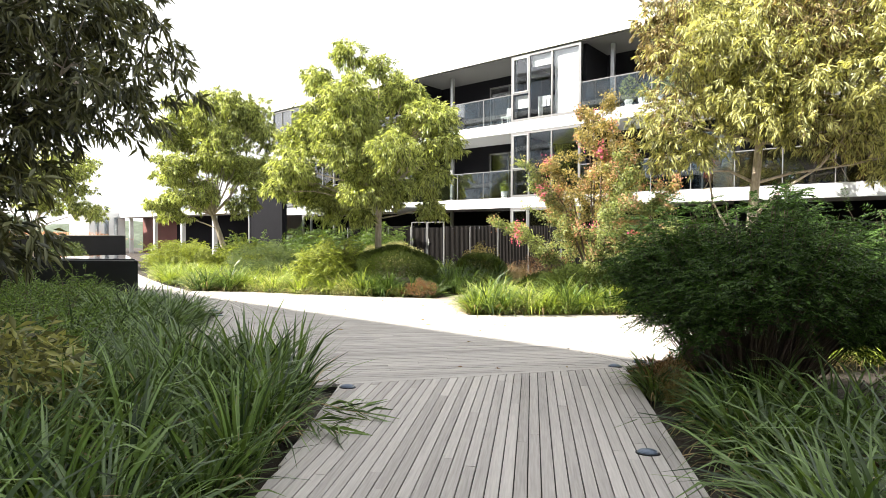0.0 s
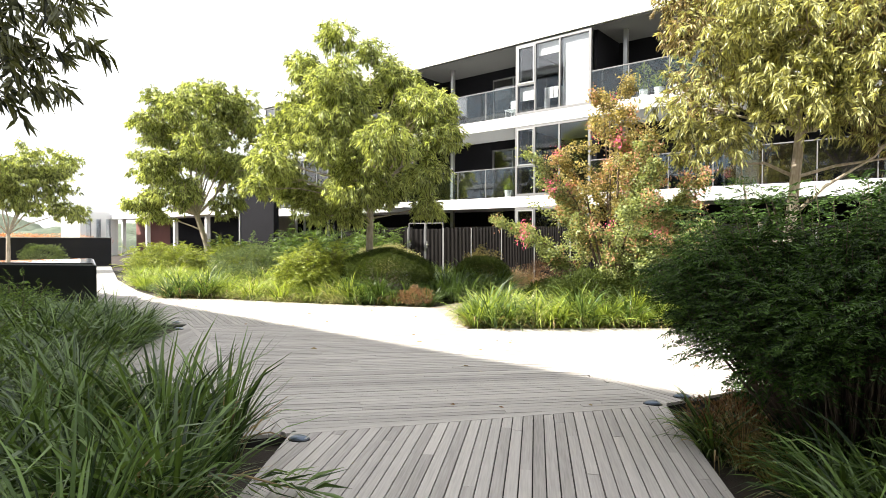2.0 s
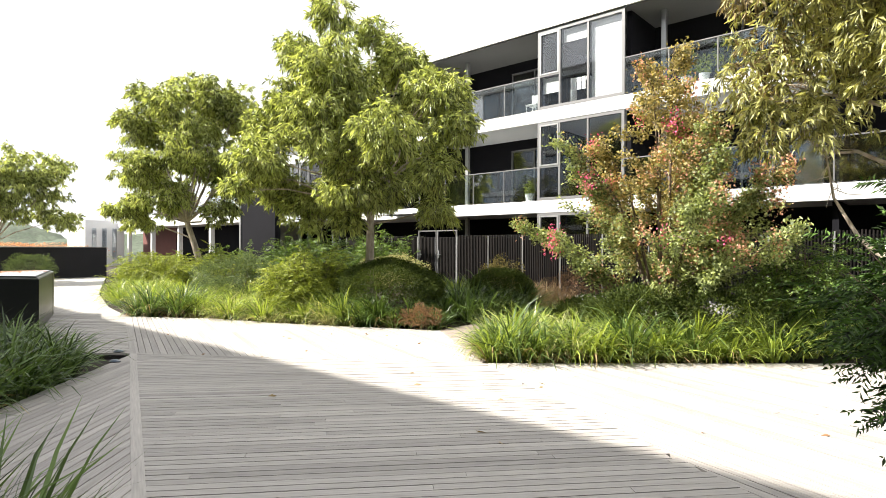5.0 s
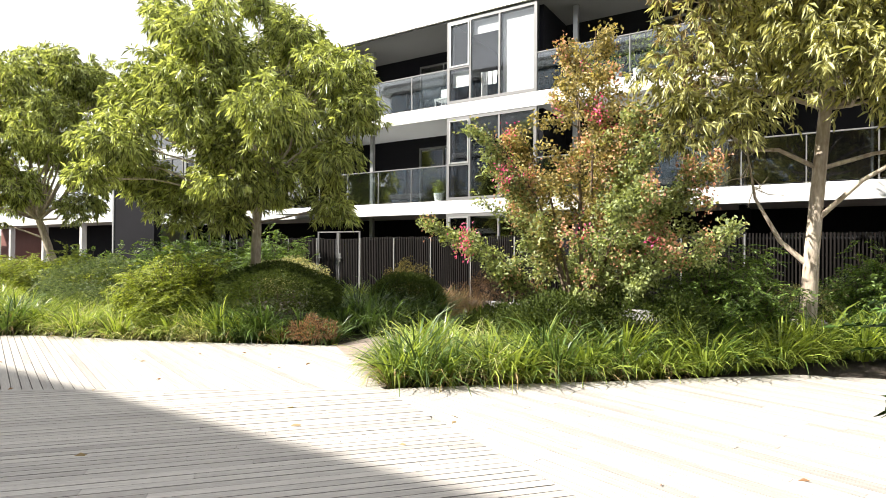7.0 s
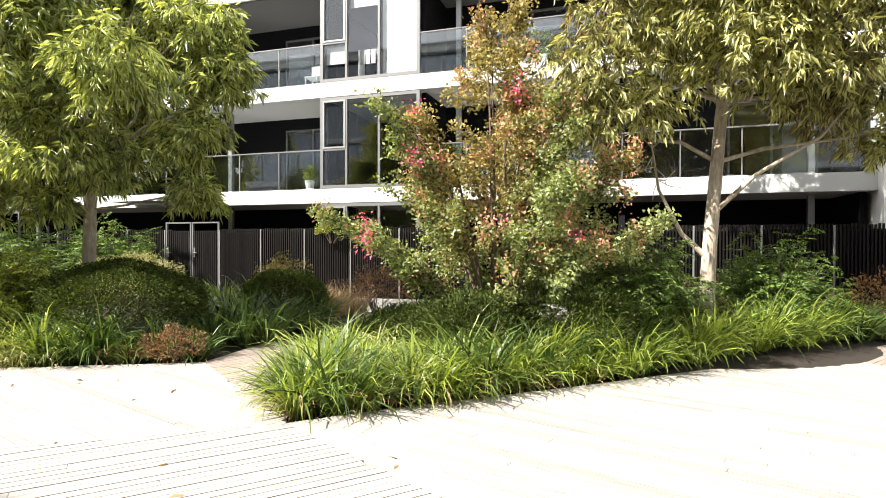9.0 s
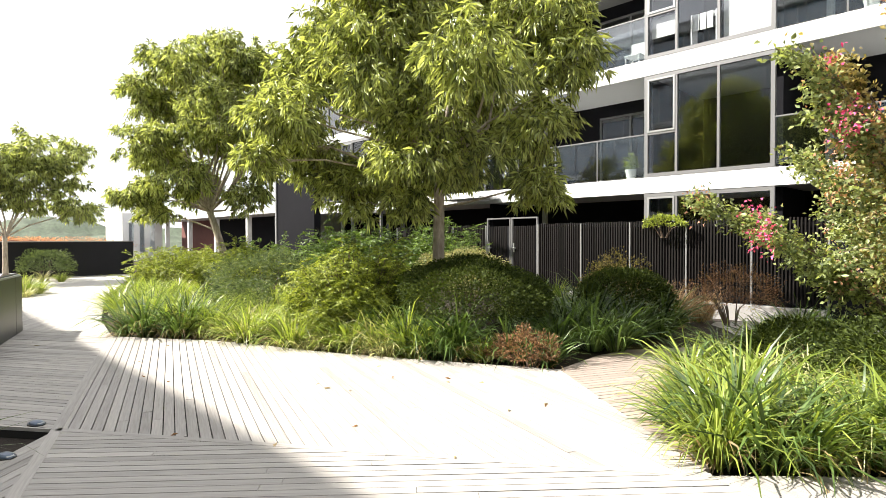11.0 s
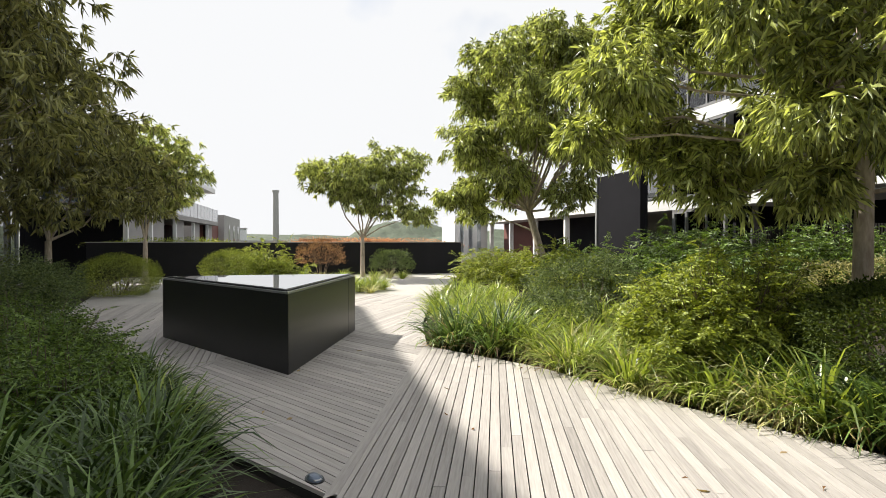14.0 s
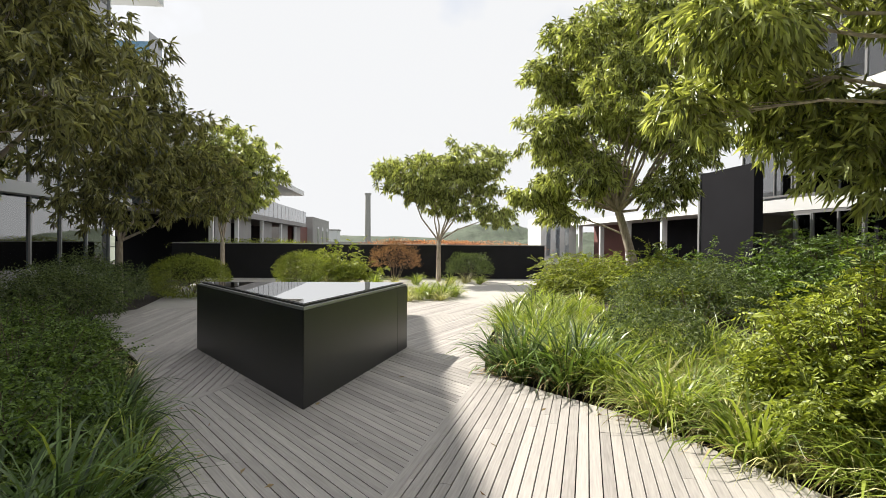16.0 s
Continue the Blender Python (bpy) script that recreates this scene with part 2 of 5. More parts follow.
def box_bm(lo, hi, bevel=0.0, bm=None):
    bm = bm or bmesh.new()
    r = bmesh.ops.create_cube(bm, size=1)
    c = [(a + b) / 2 for a, b in zip(lo, hi)]
    s = [abs(b - a) for a, b in zip(lo, hi)]
    for v in r["verts"]:
        v.co = Vector((c[0] + v.co.x * s[0], c[1] + v.co.y * s[1], c[2] + v.co.z * s[2]))
    if bevel:
        es = {e for v in r["verts"] for e in v.link_edges}
        bmesh.ops.bevel(bm, geom=list(es), offset=bevel, segments=1, affect="EDGES")
    return bm


def prism_bm(poly, z0, z1):
    bm = bmesh.new()
    a = [bm.verts.new((x, y, z0)) for x, y in poly]
    b = [bm.verts.new((x, y, z1)) for x, y in poly]
    bm.faces.new(a[::-1])
    bm.faces.new(b)
    n = len(poly)
    for i in range(n):
        bm.faces.new((a[i], a[(i + 1) % n], b[(i + 1) % n], b[i]))
    bmesh.ops.recalc_face_normals(bm, faces=bm.faces)
    return bm


def tube(points, radii, sides=8):
    """Vertices and quads of a tapered tube along points."""
    pts = np.asarray(points, float)
    vs, fs = [], []
    for i, p in enumerate(pts):
        d = pts[min(i + 1, len(pts) - 1)] - pts[max(i - 1, 0)]
        d = d / (np.linalg.norm(d) + 1e-9)
        u = np.cross(d, (0.3, 1, 0.2))
        u /= np.linalg.norm(u) + 1e-9
        w = np.cross(d, u)
        for k in range(sides):
            a = 2 * math.pi * k / sides
            vs.append(p + radii[i] * (math.cos(a) * u + math.sin(a) * w))
    for i in range(len(pts) - 1):
        for k in range(sides):
            k2 = (k + 1) % sides
            fs.append((i * sides + k, i * sides + k2, (i + 1) * sides + k2, (i + 1) * sides + k))
    return np.array(vs), np.array(fs)


def join_tubes(parts):
    vs, fs, o = [], [], 0
    for v, f in parts:
        vs.append(v)
        fs.append(f + o)
        o += len(v)
    return np.concatenate(vs), np.concatenate(fs)


def leaves(rng, p, d, length, width, curl=0.15, simple=False):
    """Pointed leaves at p along d, folded at the midrib: 4 triangles each; simple ones are a bent diamond of two."""
    n = len(p)
    d = d / (np.linalg.norm(d, axis=1, keepdims=True) + 1e-9)
    r = rng.normal(size=(n, 3))
    s = np.cross(d, r)
    s /= np.linalg.norm(s, axis=1, keepdims=True) + 1e-9
    u = np.cross(s, d)
    L = (length * rng.uniform(0.65, 1.3, n))[:, None]
    W = (width * rng.uniform(0.7, 1.25, n))[:, None]
    mid = p + d * L * 0.45 + u * L * curl * 0.5
    tip = p + d * L + np.array([0, 0, -1.0]) * L * curl
    a = mid + s * W * 0.5 + u * W * 0.2
    b = mid - s * W * 0.5 + u * W * 0.2
    if simple:
        v = np.stack([p, a, tip, b], 1).reshape(-1, 3)
        i = np.arange(n)[:, None] * 4
        return v, np.concatenate([i + np.array([[0, 1, 2]]), i + np.array([[0, 2, 3]])])
    v = np.stack([p, a, mid, b, tip], 1).reshape(-1, 3)
    i = np.arange(n)[:, None] * 5
    f = np.concatenate([i + np.array([[0, 1, 2]]), i + np.array([[0, 2, 3]]), i + np.array([[1, 4, 2]]), i + np.array([[2, 4, 3]])])
    return v, f


def shell_points(rng, n, radii, inner=0.72, low=-1.0):
    q = rng.normal(size=(n * 3, 3))
    q /= np.linalg.norm(q, axis=1, keepdims=True)
    q = q[q[:, 2] > low][:n]
    rr = rng.uniform(inner ** 3, 1, len(q)) ** (1 / 3)
    return q * rr[:, None] * np.asarray(radii), q


# ---- plants ----
def mound(x, y):
    """How far the soil of the beds rises above their edges."""
    a = 1 - ((x + 17) / 10) ** 2 - ((y - 15.2) / 4.6) ** 2
    c = 1 - ((x + 3.5) / 5) ** 2 - ((y - 16.4) / 4.0) ** 2
    return 0.38 * max(0.0, a) + 0.22 * max(0.0, c)


def rooted(at):
    return (at[0], at[1], at[2] + (mound(at[0], at[1]) if at[2] < 0.5 else 0))


def gum_tree(at, height, blobs, label, leaf="gum", count=9000, seed=1, trunk=0.11, lean=(0, 0), fork=0.35, leaf_len=0.18, leaf_wid=0.038, bark="bark", name="gum_tree", limbs=(), brown=0.0, simple=True):
    """A gum: forked pale trunk, limbs into each leaf mass, hanging lance leaves in sprays. blobs: (dx, dy, z, rx, rz)."""
    rng = np.random.default_rng(seed)
    e = thing(name, rooted(at), label, "tree")
    fz = height * fork
    tubes = []
    base = [np.array([0, 0, -0.1]), np.array([lean[0] * 0.3, lean[1] * 0.3, fz * 0.4]), np.array([lean[0] * 0.7, lean[1] * 0.7, fz * 0.75]), np.array([lean[0], lean[1], fz])]
    tubes.append(tube(base, [trunk * 1.25, trunk, trunk * 0.9, trunk * 0.82], 10))
    sprays = []
    for (dx, dy, z, rx, rz) in blobs:
        c = np.array([dx, dy, z])
        st = base[3] if z > fz else base[2]
        mids = [st, st + (c - st) * 0.35 + rng.normal(0, 0.12, 3), st + (c - st) * 0.7 + rng.normal(0, 0.12, 3), c]
        r0 = trunk * (0.22 + 0.2 * min(1, rx))
        tubes.append(tube(mids, [r0, r0 * 0.75, r0 * 0.5, r0 * 0.25], 7))
        for _ in range(int(6 + 6 * rx)):
            q, nn = shell_points(rng, 1, (rx * 0.85, rx * 0.85, rz * 0.85), 0.7)
            if len(q) == 0:
                continue
            t = c + q[0]
            s0 = mids[2] + (c - mids[2]) * rng.uniform(0, 1)
            tubes.append(tube([s0, (s0 + t) / 2 + rng.normal(0, 0.06, 3), t], [r0 * 0.22, r0 * 0.14, 0.006], 5))
        sprays.append((c, rx, rz, rx * rx * rz))
    for pts, r in limbs:
        n_l = len(pts)
        tubes.append(tube([np.array(p) for p in pts], [r * (1 - 0.8 * i / (n_l - 1)) for i in range(n_l)], 7))
        end = np.array(pts[-1])
        for _ in range(14):
            s0 = np.array(pts[-2]) + (end - np.array(pts[-2])) * rng.uniform(0, 1)
            t0 = s0 + rng.normal(0, 0.28, 3)
            tubes.append(tube([s0, (s0 + t0) / 2 + rng.normal(0, 0.05, 3), t0], [0.008, 0.006, 0.002], 4))
    v, f = join_tubes(tubes)
    part("trunk", mesh_np("trunk", v, [f], M[bark], True), None, e)
    # each leaf mass is made of smaller clumps with gaps between them, each clump of tufts of leaves
    P, D, clumps = [], [], []
    for c, rx, rz, w in sprays:
        q, nn = shell_points(rng, int(9 + 24 * rx * (rx + rz)), (rx, rx, rz), 0.55)
        for qi, ni in zip(q * rng.uniform(0.8, 1.28, (len(q), 1)), nn):
            clumps.append((c + qi, ni, rng.uniform(0.13, 0.30)))
    # loose clumps bridge neighbouring masses
    for _ in range(len(blobs) * 4):
        i, j = rng.integers(len(blobs), size=2)
        a, b = np.array(blobs[i][:3]), np.array(blobs[j][:3])
        if i != j and np.linalg.norm(a - b) < 2.3:
            p = a + (b - a) * rng.uniform(0.2, 0.8) + rng.normal(0, 0.28, 3)
            o = p - np.array([0, 0, height * 0.5])
            clumps.append((p, o / (np.linalg.norm(o) + 1e-6), rng.uniform(0.14, 0.28)))
    per = max(2, count / len(clumps) / 12)
    for c, ni, r in clumps:
        k = max(2, int(per * (r / 0.23) ** 2))
        q, nn = shell_points(rng, k, (r * 1.15, r * 1.15, r * 0.85), 0.5, -0.5)
        for qi, n2 in zip(q, nn):
            m = 12
            axis = n2 * 0.8 + ni * 0.3 + rng.normal(0, 0.2, 3)
            axis /= np.linalg.norm(axis)
            tt = rng.uniform(0, 0.12, m)[:, None]
            P.append(c + qi + axis * tt + np.array([0, 0, -0.5]) * tt + rng.normal(0, 0.02, (m, 3)))
            D.append(axis * 0.5 + np.array([0, 0, -0.62]) + rng.normal(0, 0.44, (m, 3)))
    P, D = np.concatenate(P), np.concatenate(D)
    dead = np.sin(P[:, 0] * 1.9 + seed) + np.cos(P[:, 1] * 1.6 + P[:, 2] * 1.3) + rng.normal(0, 0.5, len(P)) > (1.9 - 2.2 * brown if brown else 9)
    v, f = leaves(rng, P[~dead], D[~dead], leaf_len, leaf_wid, 0.15, simple)
    part("crown", mesh_np("crown", v, [f], M[leaf]), None, e)
    if dead.any():
        v, f = leaves(rng, P[dead], D[dead], leaf_len * 0.8, leaf_wid * 0.8, 0.3, True)
        part("faded_foliage", mesh_np("faded_foliage", v, [f], M["faded"]), None, e, "browned older leaves")
    return e


def bush(at, radii, label, leaf, count=4000, seed=1, length=0.06, width=0.02, up=0.2, name="shrub", category="shrub", stems=14,
         stem_mat="bark_dark", lumps=0.18, spray=1, group="", low=-0.25, inner=0.72, lift=0.45):
    """A rounded shrub: stems from the base and a lumpy coat of small leaves. radii: half widths and half height."""
    rng = np.random.default_rng(seed)
    e = thing(name, rooted(at), label, category, group)
    rx, ry, rz = radii
    zc = rz * lift * 2
    tubes = []
    for _ in range(stems):
        a, rr = rng.uniform(0, 2 * math.pi), rng.uniform(0.25, 0.8)
        t = np.array([math.cos(a) * rx * rr, math.sin(a) * ry * rr, zc + rz * rng.uniform(-0.2, 0.5)])
        s = np.array([math.cos(a) * 0.06, math.sin(a) * 0.06, -0.1])
        tubes.append(tube([s, (s + t) / 2 + np.array([0, 0, 0.12 * rz]) + rng.normal(0, 0.04, 3), t], [0.016, 0.011, 0.004], 5))
    v, f = join_tubes(tubes)
    part("branchwork", mesh_np("branchwork", v, [f], M[stem_mat], True), None, e)
    k = count // spray
    q, nn = shell_points(rng, k, radii, inner, low)
    ph = rng.uniform(0, 6, 3)
    l = 1 + lumps * (np.sin(nn[:, :1] * 5 + ph[0]) * np.cos(nn[:, 1:2] * 5 + ph[1]) + 0.5 * np.sin(nn[:, 2:] * 7 + nn[:, :1] * 6 + ph[2]) + 0.45 * np.sin(nn[:, :1] * 13 + ph[1]) * np.sin(nn[:, 1:2] * 12 + ph[0]) * np.cos(nn[:, 2:] * 11)) + rng.normal(0, 0.03, (len(q), 1))
    q = q * l + np.array([0, 0, zc])
    q[:, 2] = np.maximum(q[:, 2], 0.02)
    if spray > 1:
        ax = nn + np.array([0, 0, up]) + rng.normal(0, 0.35, nn.shape)
        ax /= np.linalg.norm(ax, axis=1, keepdims=True)
        tt = np.tile(np.linspace(0, 1, spray), len(q))
        P = np.repeat(q, spray, 0) + np.repeat(ax, spray, 0) * (tt * length * spray * 0.42)[:, None]
        side = np.repeat(np.cross(ax, rng.normal(size=ax.shape)), spray, 0) * np.tile(np.where(np.arange(spray) % 2, 1.0, -1.0), len(q))[:, None]
        D = np.repeat(ax, spray, 0) * 0.7 + side
    else:
        P, D = q, nn * 0.8 + np.array([0, 0, up]) + rng.normal(0, 0.5, nn.shape)
    v, f = leaves(rng, P, D, length, width, 0.15, True)
    part("foliage", mesh_np("foliage", v, [f], M[leaf]), None, e)
    return e


def wattle(at, radii, label, leaf, branches=90, seed=1, bare=0.45, leaflet=0.05, width=0.011, droop=0.25, side=7, pairs=9, low=0.1, name="wattle_shrub", rise=0.28):
    """A loose feathery shrub: many thin branches from the base, each carrying flat fern-like sprays of narrow leaflets."""
    rng = np.random.default_rng(seed)
    e = thing(name, rooted(at), label, "shrub")
    rx, ry, rz = radii
    tubes, P, D = [], [], []
    for _ in range(branches):
        a = rng.uniform(0, 2 * math.pi)
        el = math.asin(rng.uniform(low, 1.0))
        reach = rng.uniform(0.62 if rise < 0.4 else 0.84, 1.1) * (1 + 0.14 * math.sin(3 * a + seed))
        t = np.array([math.cos(a) * math.cos(el) * rx, math.sin(a) * math.cos(el) * ry, 2 * rz * (rise + (1 - rise) * math.sin(el))]) * reach
        s = np.array([math.cos(a), math.sin(a), 0]) * rng.uniform(0.0, 0.22) + np.array([0, 0, -0.1])
        m = s + (t - s) * 0.5 + np.array([0, 0, 0.16 * rz * (1 - math.sin(el))]) + rng.normal(0, 0.05, 3)
        tubes.append(tube([s, m, t], [0.011, 0.008, 0.002], 4))
        u = np.array([math.cos(a), math.sin(a), 0.0])
        for f in bare + (1 - bare) * (np.arange(side) + rng.uniform(0, 1, side)) / side:
            p = m + (t - m) * (f - 0.5) * 2 if f > 0.5 else s + (m - s) * f * 2
            dr = u * rng.uniform(0.2, 0.9) + rng.normal(0, 0.5, 3) * np.array([1, 1, 0.55]) + np.array([0, 0, 0.12])
            dr /= np.linalg.norm(dr)
            L = rng.uniform(0.16, 0.34) * (0.7 + 0.3 * rx)
            sd = np.cross(dr, np.array([0, 0, 1.0]) + rng.normal(0, 0.35, 3))
            sd /= np.linalg.norm(sd) + 1e-9
            tt = np.repeat(np.linspace(0.08, 1, pairs), 2)[:, None]
            sg = np.tile([1.0, -1.0], pairs)[:, None]
            P.append(p + dr * L * tt + np.array([0, 0, -1.0]) * droop * L * tt * tt)
            D.append(sd * sg + dr * 0.65 + np.array([0, 0, -droop]) + rng.normal(0, 0.15, (2 * pairs, 3)))
    v, f = join_tubes(tubes)
    part("branchwork", mesh_np("branchwork", v, [f], M["bark_dark"], True), None, e)
    v, f = leaves(rng, np.concatenate(P), np.concatenate(D), leaflet, width, 0.15, True)
    part("foliage", mesh_np("foliage", v, [f], M[leaf]), None, e)
    return e


def tuft_arrays(seed, blades, length, width, spread, droop=0.5):
    rng = np.random.default_rng(seed)
    a = rng.uniform(0, 2 * math.pi, blades)
    out = np.stack([np.cos(a), np.sin(a), np.zeros(blades)], 1)
    r0 = rng.uniform(0, 0.13, blades)[:, None]
    L = length * rng.uniform(0.5, 1.2, blades)
    tilt = rng.uniform(0.03, spread, blades)
    bend = droop * rng.uniform(0.5, 1.5, blades)
    yaw = a + rng.normal(0, 0.6, blades)
    side = np.stack([-np.sin(yaw), np.cos(yaw), rng.normal(0, 0.25, blades)], 1)
    wv = rng.uniform(0.7, 1.25, blades)[:, None]
    seg = 4
    vs = []
    for i in range(seg + 1):
        s = i / seg
        ang = tilt + bend * s * s * 1.9
        if i == 0:
            q = out * r0
        else:
            q = q + (out * np.sin(ang)[:, None] + np.array([0, 0, 1.0]) * np.cos(ang)[:, None]) * (L / seg)[:, None]
        w = wv * (width * (1 - s ** 2.2) * (0.55 + 0.45 * min(1, s * 3)) + 0.0008)
        vs += [q + side * w / 2, q - side * w / 2]
    v = np.stack(vs, 1).reshape(-1, 3)
    i = np.arange(blades)[:, None] * (2 * (seg + 1))
    f = np.concatenate([i + np.array([[2 * k, 2 * k + 1, 2 * k + 3, 2 * k + 2]]) for k in range(seg)])
    return v, f


# blades, length, width, spread, droop, material, label
TUFT_KINDS = {
    "bright": (145, 0.74, 0.025, 0.8, 0.7, "grass", "clump of bright green strap-leaved grass beside the deck"),
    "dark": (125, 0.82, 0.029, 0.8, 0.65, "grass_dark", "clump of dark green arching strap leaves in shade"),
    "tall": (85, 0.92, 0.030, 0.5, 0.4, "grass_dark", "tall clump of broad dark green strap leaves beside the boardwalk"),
    "pale": (140, 0.66, 0.016, 0.95, 0.85, "grass_pale", "clump of cream-striped arching strap leaves"),
    "pink": (150, 0.55, 0.009, 0.6, 0.45, "pinkish", "clump of faded pinkish feathery grass"),
}
TUFTS = {}
for n_, (kind_, (bl, ln, wd, sp, dr, mt_, lb)) in enumerate(TUFT_KINDS.items()):
    TUFTS[kind_] = []
    for i_ in range(4):
        v_, f_ = tuft_arrays(10 * n_ + i_, bl, ln, wd, sp, dr)
        w_, g_ = tuft_arrays(10 * n_ + i_ + 500, int(bl * 0.2), ln * 0.75, wd * 0.8, sp * 1.5, dr * 1.4)
        TUFTS[kind_].append((v_, f_, mesh_np("foliage", v_, [f_], M[mt_]), mesh_np("dead_foliage", w_, [g_], M["straw"])))
TN, REST = [0, 0], {k: [] for k in TUFT_KINDS}


def tuft(x, y, z, kind, s=1.0):
    """One clump: a thing of its own along the boardwalks, joined into the rest of its kind farther off."""
    TN[0] += 1
    k = TN[0]
    v, f, me, dry = TUFTS[kind][k % 4]
    m = pose(x, y, z + mound(x, y), 0, 0, (k * 77) % 360) @ Matrix.Diagonal((s, s, s * (0.85 + 0.3 * ((k * 37) % 10) / 10), 1))
    if -17.0 < x < 1.5 and y < 12.6 and TN[1] < 296:
        TN[1] += 1
        e = new("grass_clump")
        e.empty_display_size = 0.1
        e.matrix_basis = m
        part("foliage", me, None, e)
        part("dead_foliage", dry, None, e, "dry straw-coloured dead blades")
        return tagged(e, TUFT_KINDS[kind][6], "grass", kind + " grass clumps")
    a = np.array(m)
    REST[kind].append((v @ a[:3, :3].T + a[:3, 3], f))


def join_rest():
    for kind, parts in REST.items():
        if parts:
            v, f = join_tubes(parts)
            tagged(part(kind + "_grass", mesh_np("grass", v, [f], M[TUFT_KINDS[kind][5]]), None), TUFT_KINDS[kind][6].replace("clump", "drift"), "grass", kind="stuff")


def inside(p, poly):
    c, n = False, len(poly)
    for i in range(n):
        (x1, y1), (x2, y2) = poly[i], poly[(i + 1) % n]
        if (y1 > p[1]) != (y2 > p[1]) and p[0] < (x2 - x1) * (p[1] - y1) / (y2 - y1) + x1:
            c = not c
    return c


def tufts_in(poly, n, kinds, seed, size=(0.8, 1.2), z=-0.06, gap=0.28):
    """n clumps spread in a polygon, no two closer than gap."""
    rng = random.Random(seed)
    xs, ys, done = [p[0] for p in poly], [p[1] for p in poly], []
    for _ in range(n * 30):
        p = (rng.uniform(min(xs), max(xs)), rng.uniform(min(ys), max(ys)))
        if inside(p, poly) and all((p[0] - q[0]) ** 2 + (p[1] - q[1]) ** 2 > gap * gap for q in done):
            done.append(p)
            tuft(p[0], p[1], z, rng.choice(kinds), rng.uniform(*size))
            if len(done) >= n:
                break


def tufts_along(line, kinds, seed, step=0.33, off=0.25, size=(0.85, 1.15), z=-0.06):
    """Clumps in a row along a line of points, off to its left."""
    rng = random.Random(seed)
    for (x1, y1), (x2, y2) in zip(line, line[1:]):
        d = math.hypot(x2 - x1, y2 - y1)
        for i in range(max(1, int(d / step))):
            s = (i + rng.uniform(0.2, 0.8)) / max(1, int(d / step))
            o = off + rng.uniform(-0.1, 0.15)
            tuft(x1 + (x2 - x1) * s - (y2 - y1) / d * o, y1 + (y2 - y1) * s + (x2 - x1) / d * o, z, rng.choice(kinds), rng.uniform(*size))


# ---- ground ----
bm = bmesh.new()
bm.faces.new([bm.verts.new(c) for c in ((-2500, -2500, -8), (2500, -2500, -8), (2500, 2500, -8), (-2500, 2500, -8))])
tagged(part("ground", bm, M["far_wood"]), "distant green ground far below the roof garden", "ground", kind="structure")
tagged(part("podium", box_bm((-75, -16, -8.5), (26, 34, -0.10)), M["soil"]), "dark mulch soil of the planting beds", "ground", kind="structure")

n_ = 90
gx, gy = np.meshgrid(np.linspace(-27.5, 2.0, n_), np.linspace(10.2, 19.9, n_))
gz = np.array([[mound(x, y) for x in gx[0]] for y in gy[:, 0]]) - 0.105
i_ = (np.arange(n_ - 1)[:, None] * n_ + np.arange(n_ - 1)[None]).ravel()
tagged(part("soil_mound", mesh_np("soil_mound", np.stack([gx, gy, gz], -1).reshape(-1, 3), [np.stack([i_, i_ + 1, i_ + n_ + 1, i_ + n_], 1)], M["soil"], True), None), "gently mounded dark soil of the middle beds", "ground", kind="structure")

# ---- decks: outline, angle of the boards ----
P_D1L, P_D1R, P_BED, P_APEX, P_VEE = (-4.40, 4.55), (-2.27, 7.50), (-6.62, 9.90), (-10.98, 6.86), (-16.0, 8.53)
DECKS = {
    "deck_1": ([(3.4, -5.2), (4.6, -4.4), P_D1R, P_D1L], 120.7, "deck"),
    "deck_2": ([P_D1L, P_D1R, P_BED, P_APEX], 48.5, "deck"),
    "deck_3": ([P_APEX, P_BED, (-9.2, 11.85), (-10.9, 10.98), (-12.2, 10.38), (-14.2, 9.68), P_VEE], -18.5, "deck"),
    "deck_4": ([P_BED, (-8.1, 12.4), (-8.0, 16.0), (-9.0, 15.6), (-9.3, 12.9), (-9.2, 11.85)], 66.0, "deck_brown"),
    "deck_5": ([P_APEX, P_VEE, (-17.87, 7.55), (-15.9, 5.54), (-14.2, 5.0), (-12.0, 6.1)], 33.0, "deck"),
    "deck_6": ([P_D1L, P_APEX, (-8.3, 4.4), (-4.9, 3.9)], 132.0, "deck"),
    "deck_7": ([P_BED, P_D1R, (-1.5, 9.3), (-0.8, 11.6), (0.1, 13.4), (-0.8, 15.3), (-2.4, 13.8), (-4.1, 12.2), (-5.8, 10.7)], -18.5, "deck"),
    "deck_8": ([(0.1, 13.4), (3.2, 15.4), (3.2, 19.3), (-0.8, 15.3)], 56.0, "deck_brown"),
    "deck_9": ([(-14.2, 5.0), (-15.9, 5.54), (-17.87, 7.55), (-24.6, 4.4), (-23.0, 1.0), (-21.8, 0.6), (-16.9, 3.8)], 4.0, "deck"),
    "deck_10": ([P_VEE, (-18.5, 8.95), (-23.7, 10.3), (-25.2, 8.6), (-24.6, 4.4), (-17.87, 7.55)], 150.0, "deck"),
}


def half_plane(poly, a, b, c):
    """The part of a polygon where a x + b y <= c."""
    out, n = [], len(poly)
    for i in range(n):
        p, q = poly[i], poly[(i + 1) % n]
        dp, dq = a * p[0] + b * p[1] - c, a * q[0] + b * q[1] - c
        if dp <= 0:
            out.append(p)
        if (dp < 0 < dq) or (dq < 0 < dp):
            s = dp / (dp - dq)
            out.append((p[0] + (q[0] - p[0]) * s, p[1] + (q[1] - p[1]) * s))
    return out


